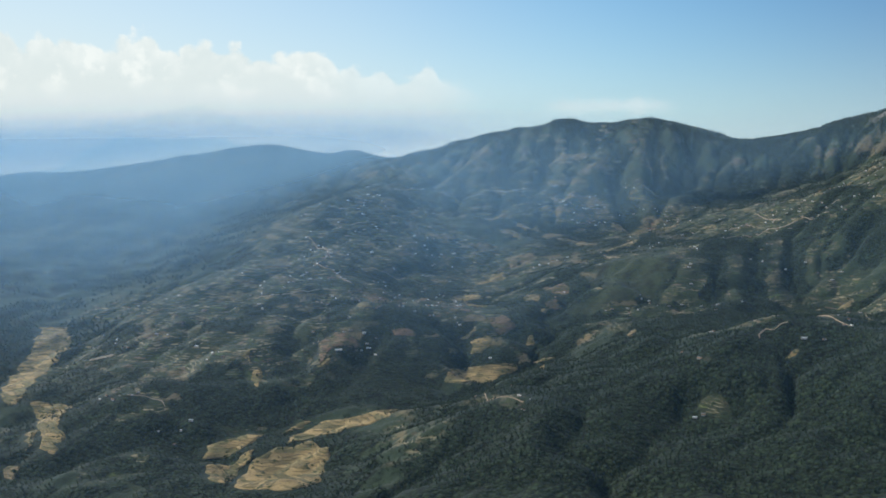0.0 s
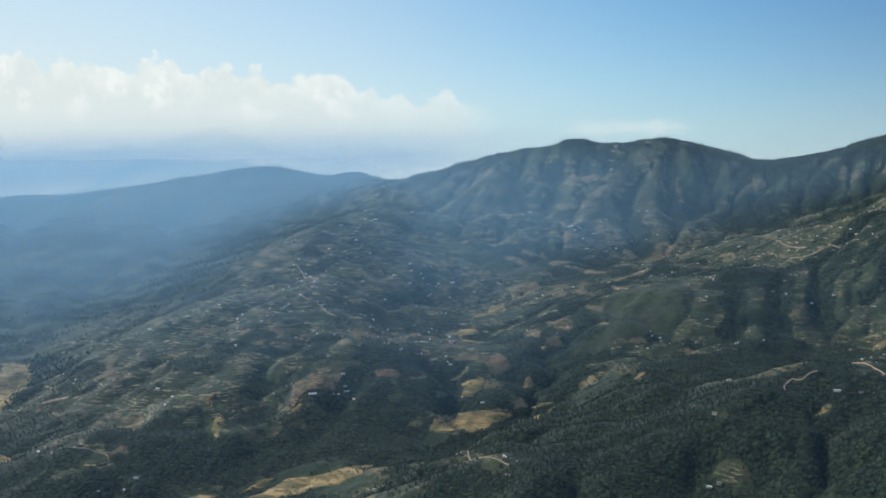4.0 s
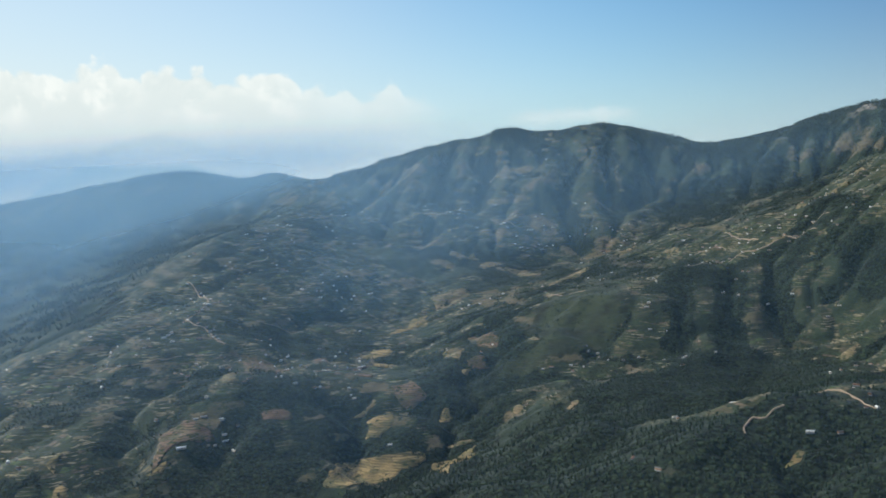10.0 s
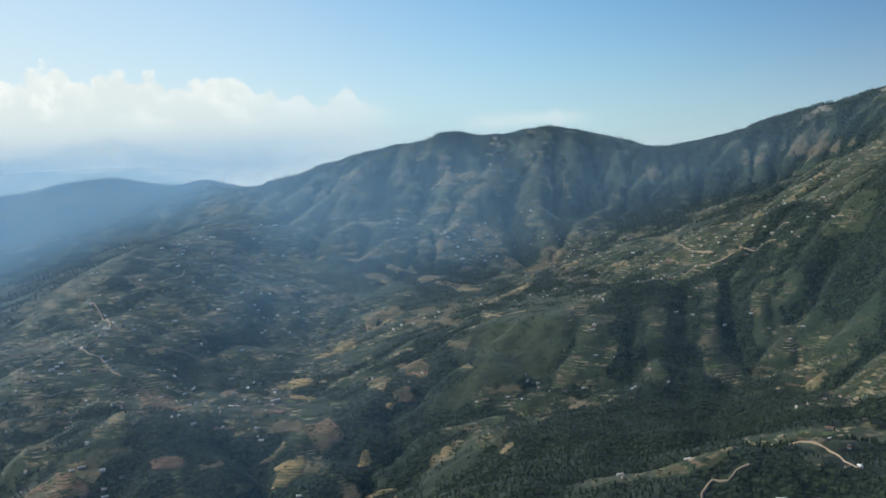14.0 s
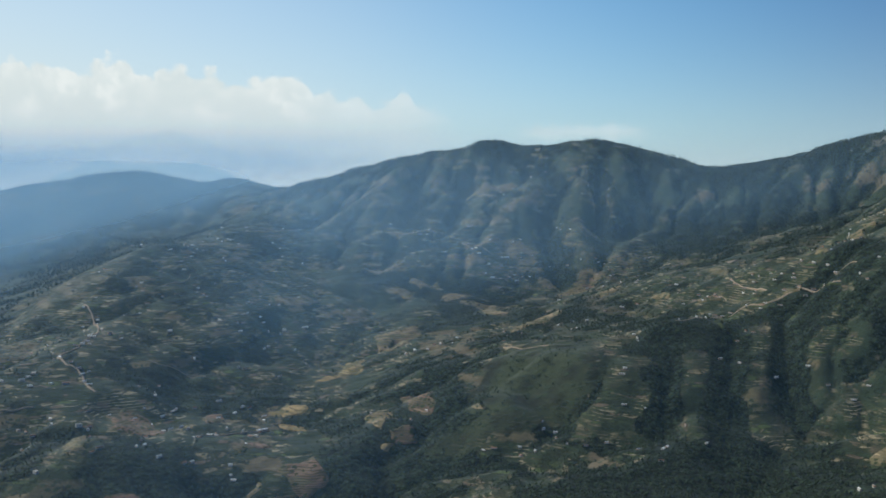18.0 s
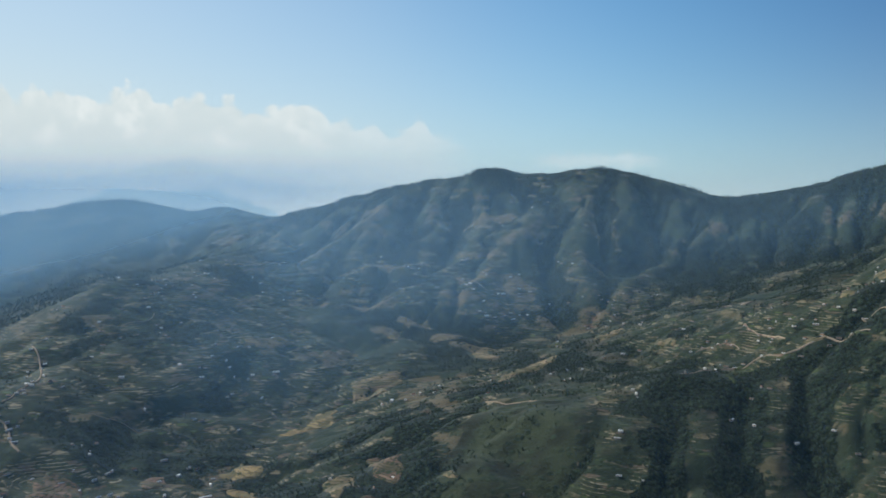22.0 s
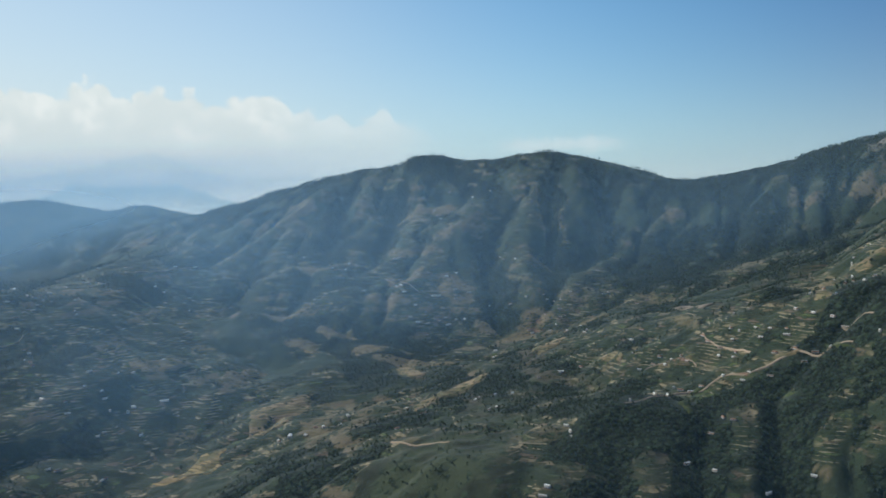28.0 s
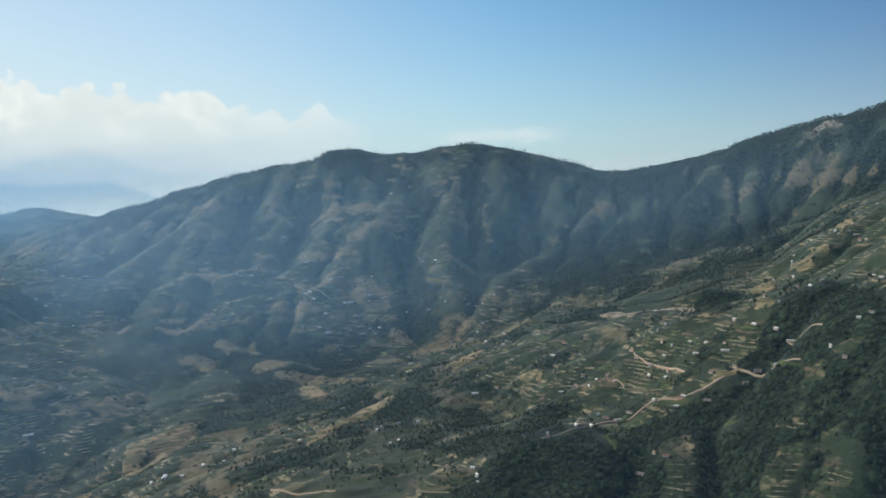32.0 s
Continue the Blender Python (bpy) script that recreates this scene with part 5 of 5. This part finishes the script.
def build_woods():
    rng = np.random.default_rng(7)
    leafy = [broad_tree(rng, 7) for _ in range(6)]
    plain = [broad_tree(rng, 3) for _ in range(5)]
    pines = [pine_tree(rng, 3) for _ in range(4)]
    # pine wood on the near spur
    x, y = spots(rng, -420, 330, 840, 1420, 5.4, dense)
    m = rng.uniform(0, 1, len(x)) < 0.6
    scatter("pine_wood", "dense dark pine wood on the near spur", x[m], y[m], rng.uniform(3.2, 6.4, m.sum()), pines, NEEDLE, rng=rng)
    scatter("spur_wood", "dark broad-leaved trees among the pines", x[~m], y[~m], rng.uniform(2.6, 5.0, (~m).sum()), leafy[:2] + plain[:3], LEAF, rng=rng)
    # trees and thickets of the terraced hills
    x, y = spots(rng, -330, 330, 1420, 2380, 4.2, dense)
    scatter("slope_trees", "dark green trees and thickets between terraces", x, y, rng.uniform(1.9, 4.8, len(x)), plain + pines[:1], LEAF, rng=rng)
    x, y = spots(rng, -1120, -330, 780, 2480, 6.0, dense)
    scatter("valley_trees", "dark green trees and thickets of the village slopes", x, y, rng.uniform(2.3, 4.8, len(x)), plain, LEAF, rng=rng)
    x, y = spots(rng, -1250, 420, 2380, 3040, 5.6, lambda w: 0.9 * dense(w) + 0.05)
    scatter("ridge_wood", "scrubby woods on the face of the ridge", x, y, rng.uniform(3.0, 7, len(x)), plain, SCRUB, rng=rng)
    x, y = spots(rng, -2500, -1500, 1000, 3150, 21.0, dense)
    u, v = spots(rng, -1500, -1120, 1000, 2650, 9.0, dense)
    x, y = np.concatenate([x, u]), np.concatenate([y, v])
    scatter("west_wood", "woods on the western hills", x, y, rng.uniform(5, 9, len(x)), plain[:2], SCRUB, rng=rng)


def tree_thing(kind, rng):
    cv, cf, wv, wf = pine_tree(rng, 6, 7) if kind == "pine_tree" else broad_tree(rng, 34)
    e = new(kind)
    for name, v, f, mat in (("crown", cv, cf, NEEDLE if kind == "pine_tree" else LEAF), ("trunk", wv, wf, BARK)):
        me = bpy.data.meshes.new(name)
        fill(me, v, f)
        me.materials.append(mat)
        shared(name, me, e)
    return e


def build_single_trees():
    rng = np.random.default_rng(11)
    makers = [("broad_tree", "lone dark green broad-leaved tree beside the fields", "tree"), ("pine_tree", "tall slender pine standing on the ridge crest", "tree")]
    kinds = {k: [tree_thing(k, rng) for _ in range(3)] for k, _, _ in makers}
    words = {k: (label, cat) for k, label, cat in makers}
    places = []
    for a, b, count in ((-300, -140, 26), (-480, -300, 16), (-700, -560, 10), (-1160, -900, 12), (60, 330, 22), (-140, 60, 6), (-900, -760, 6)):
        for x in np.sort(rng.uniform(a, b, count)):
            ys = np.arange(2960, 3110, 4.0)
            y = ys[np.argmax(ground_z(np.full(ys.shape, x), ys))] + rng.uniform(-5, 2)
            places.append(("pine_tree" if rng.uniform() < 0.65 else "broad_tree", x, y, rng.uniform(3.2, 6.5)))
    for kind, poly in FIELDS:
        if kind in ("paddy", "fallow"):
            for k in range(2):
                p, q = np.array(poly[k], float), np.array(poly[k + 1], float)
                s = p + (q - p) * rng.uniform(0.2, 0.8) + rng.normal(0, 3, 2)
                places.append(("broad_tree", s[0], s[1], rng.uniform(3.5, 6.5)))
    used = set()
    for kind, x, y, h in places:
        v = int(rng.integers(0, 3))
        m = Matrix.LocRotScale((x, y, float(ground_z(x, y)) - 0.3), Euler((0, 0, rng.uniform(0, 6.28))), None)
        if (kind, v) in used:
            ob = copy_thing(kinds[kind][v], m)
        else:
            ob = kinds[kind][v]
            used.add((kind, v))
        ob.matrix_basis = m @ Matrix.Diagonal((h, h, h, 1))
        crest = y > 2900
        label = {("pine_tree", True): "tall slender pine standing on the ridge crest", ("broad_tree", True): "wind-shaped broad-leaved tree on the ridge crest"}.get((kind, crest), "lone dark green broad-leaved tree beside the fields")
        tagged(ob, label, "tree", "trees on the ridge crest" if crest else "trees beside the fields")


# ---- houses ----
def house(kind, label, length, depth, height, wall, roof, pitch, storeys, frame_mat=WOOD):
    e = new(kind)
    l, d = length / 2, depth / 2
    bm = bmesh.new()
    box(bm, (-l - 0.4, -d - 0.9, -3.0), (l + 0.4, d + 0.4, 0.15))
    part("plinth", bm, CONCRETE, e, "rough stone plinth set into the slope")
    bm = bmesh.new()
    box(bm, (-l, -d, 0.1), (l, d, height))
    if pitch:
        top = height + pitch
        a = [bm.verts.new(p) for p in ((-l, -d, height), (-l, d, height), (-l, 0, top - 0.1), (l, -d, height), (l, d, height), (l, 0, top - 0.1))]
        for f in ((0, 2, 1), (3, 4, 5), (0, 3, 5, 2), (1, 2, 5, 4)):
            bm.faces.new([a[k] for k in f])
    part("wall", bm, wall, e)
    o = 0.7
    if pitch:
        for side in (-1, 1):
            bm = bmesh.new()
            slope = pitch / d
            y1, z1 = side * (d + o), height - o * slope
            t = 0.16
            v = [bm.verts.new(p) for p in ((-l - o, 0, height + pitch), (l + o, 0, height + pitch), (l + o, y1, z1), (-l - o, y1, z1),
                                           (-l - o, 0, height + pitch + t), (l + o, 0, height + pitch + t), (l + o, y1, z1 + t), (-l - o, y1, z1 + t))]
            for f in ((0, 1, 2, 3), (7, 6, 5, 4), (0, 4, 5, 1), (1, 5, 6, 2), (2, 6, 7, 3), (3, 7, 4, 0)):
                bm.faces.new([v[k] for k in f])
            bmesh.ops.recalc_face_normals(bm, faces=bm.faces)
            part("roof_slope", bm, roof, e)
        bm = bmesh.new()
        box(bm, (-l - o, -0.18, height + pitch + 0.1), (l + o, 0.18, height + pitch + 0.3))
        part("roof_ridge", bm, roof, e)
    else:
        bm = bmesh.new()
        box(bm, (-l - 0.35, -d - 0.35, height), (l + 0.35, d + 0.35, height + 0.25))
        part("roof", bm, roof, e, "flat concrete roof slab")
        for lo, hi in (((-l, -d, height + 0.2), (l, -d + 0.2, height + 1.0)), ((-l, d - 0.2, height + 0.2), (l, d, height + 1.0))):
            bm = bmesh.new()
            box(bm, lo, hi)
            part("parapet", bm, wall, e)
    bm = bmesh.new()
    box(bm, (-0.55, -d - 0.08, 0.15), (0.55, -d + 0.05, 2.15))
    part("door", bm, frame_mat, e, "dark wooden plank door")
    count = 2 if length < 12 else 4
    for s in range(storeys):
        for k in range(count):
            cx = -l + length * (k + 0.5) / count
            if s == 0 and abs(cx) < 1.2:
                continue
            z0 = 1.1 + 2.7 * s
            bm = bmesh.new()
            box(bm, (cx - 0.6, -d - 0.07, z0), (cx + 0.6, -d + 0.05, z0 + 1.2))
            w = part("window", bm, frame_mat, e)
            bm = bmesh.new()
            box(bm, (cx - 0.45, -d - 0.1, z0 + 0.12), (cx + 0.45, -d - 0.072, z0 + 1.08))
            part("pane", bm, PANE, w)
    tagged(e, label, "house")
    return e


def build_houses():
    rng = np.random.default_rng(3)
    kinds = [house("farmhouse", "small whitewashed farmhouse with a tin gable roof whitened as if glinting", 9.5, 5, 4.2, WHITEWASH, GLINT_TIN, 1.5, 2),
             house("cottage", "low ochre-plastered farmhouse with a tin gable roof", 11, 5.2, 2.8, OCHRE, TIN, 1.4, 1),
             house("farmhouse", "two-storey ochre and brick farmhouse under dark slates", 10, 5.5, 4.6, OCHRE, SLATE, 1.9, 2),
             house("concrete_house", "flat-roofed pale concrete house of two storeys", 9, 6.5, 5.4, WHITEWASH, CONCRETE, 0, 2),
             house("brick_house", "brick farmhouse with a rust-brown tin roof", 11, 5, 2.9, BRICK, RUST, 1.6, 1),
             house("schoolhouse", "long white schoolhouse with a tin roof whitened as if glinting", 19, 6.5, 3.6, WHITEWASH, GLINT_TIN, 1.9, 1),
             house("cattle_shed", "small open-sided shed with a tin roof", 5, 3.6, 2.4, BRICK, TIN, 0.9, 1),
             house("tin_roofed_house", "small whitewashed house with a blue tin roof", 7.5, 5, 3.2, WHITEWASH, BLUE_TIN, 1.5, 1)]
    used = set()
    jobs = []
    for hamlet, homes in HAMLETS.items():
        for k, (x, y) in enumerate(homes):
            jobs.append((hamlet, x, y, int(rng.choice(8, p=(0.24, 0.24, 0.16, 0.06, 0.17, 0.04, 0.07, 0.02)))))
            for _ in range(int(rng.choice((0, 1, 1)))):
                a, far = rng.uniform(0, 6.28), rng.choice((9.0, 22.0, 40.0))
                jobs.append((hamlet, x + far * math.cos(a), y + far * math.sin(a), int(rng.choice((0, 0, 1, 2, 4, 6)))))
    taken = []
    for hamlet, x, y, v in jobs:
        if any((x - a) ** 2 + (y - b) ** 2 < 55 for a, b in taken):
            continue
        taken.append((x, y))
        gx = float(ground_z(x + 6, y) - ground_z(x - 6, y))
        gy = float(ground_z(x, y + 6) - ground_z(x, y - 6))
        turn = math.atan2(gy, gx) - math.pi / 2 + rng.uniform(-0.35, 0.35)
        m = pose(x, y, float(ground_z(x, y)) + 0.4, 0, 0, math.degrees(turn)) @ Matrix.Diagonal((*[float(rng.choice((0.26, 0.31, 0.36, 0.44))) * (1.2 if x < -430 else 1.0) * q for q in (1.25, 1.0, 0.72)], 1))
        if v in used:
            ob = copy_thing(kinds[v], m)
            ob.matrix_basis = m
        else:
            ob = kinds[v]
            ob.matrix_basis = m
            used.add(v)
        tagged(ob, group="houses of the " + hamlet.replace("_more", "").replace("_", " "))


# ---- build ----
build_ground()
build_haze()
for k, (kind, poly) in enumerate(FIELDS):
    if kind in KINDS:
        build_field(kind, poly, k)
for k, line in enumerate(ROADS):
    build_road(line, 2.4 if k == 0 else 1.6 if k in (1, 3) else 1.0, k)
build_woods()
build_single_trees()
build_houses()
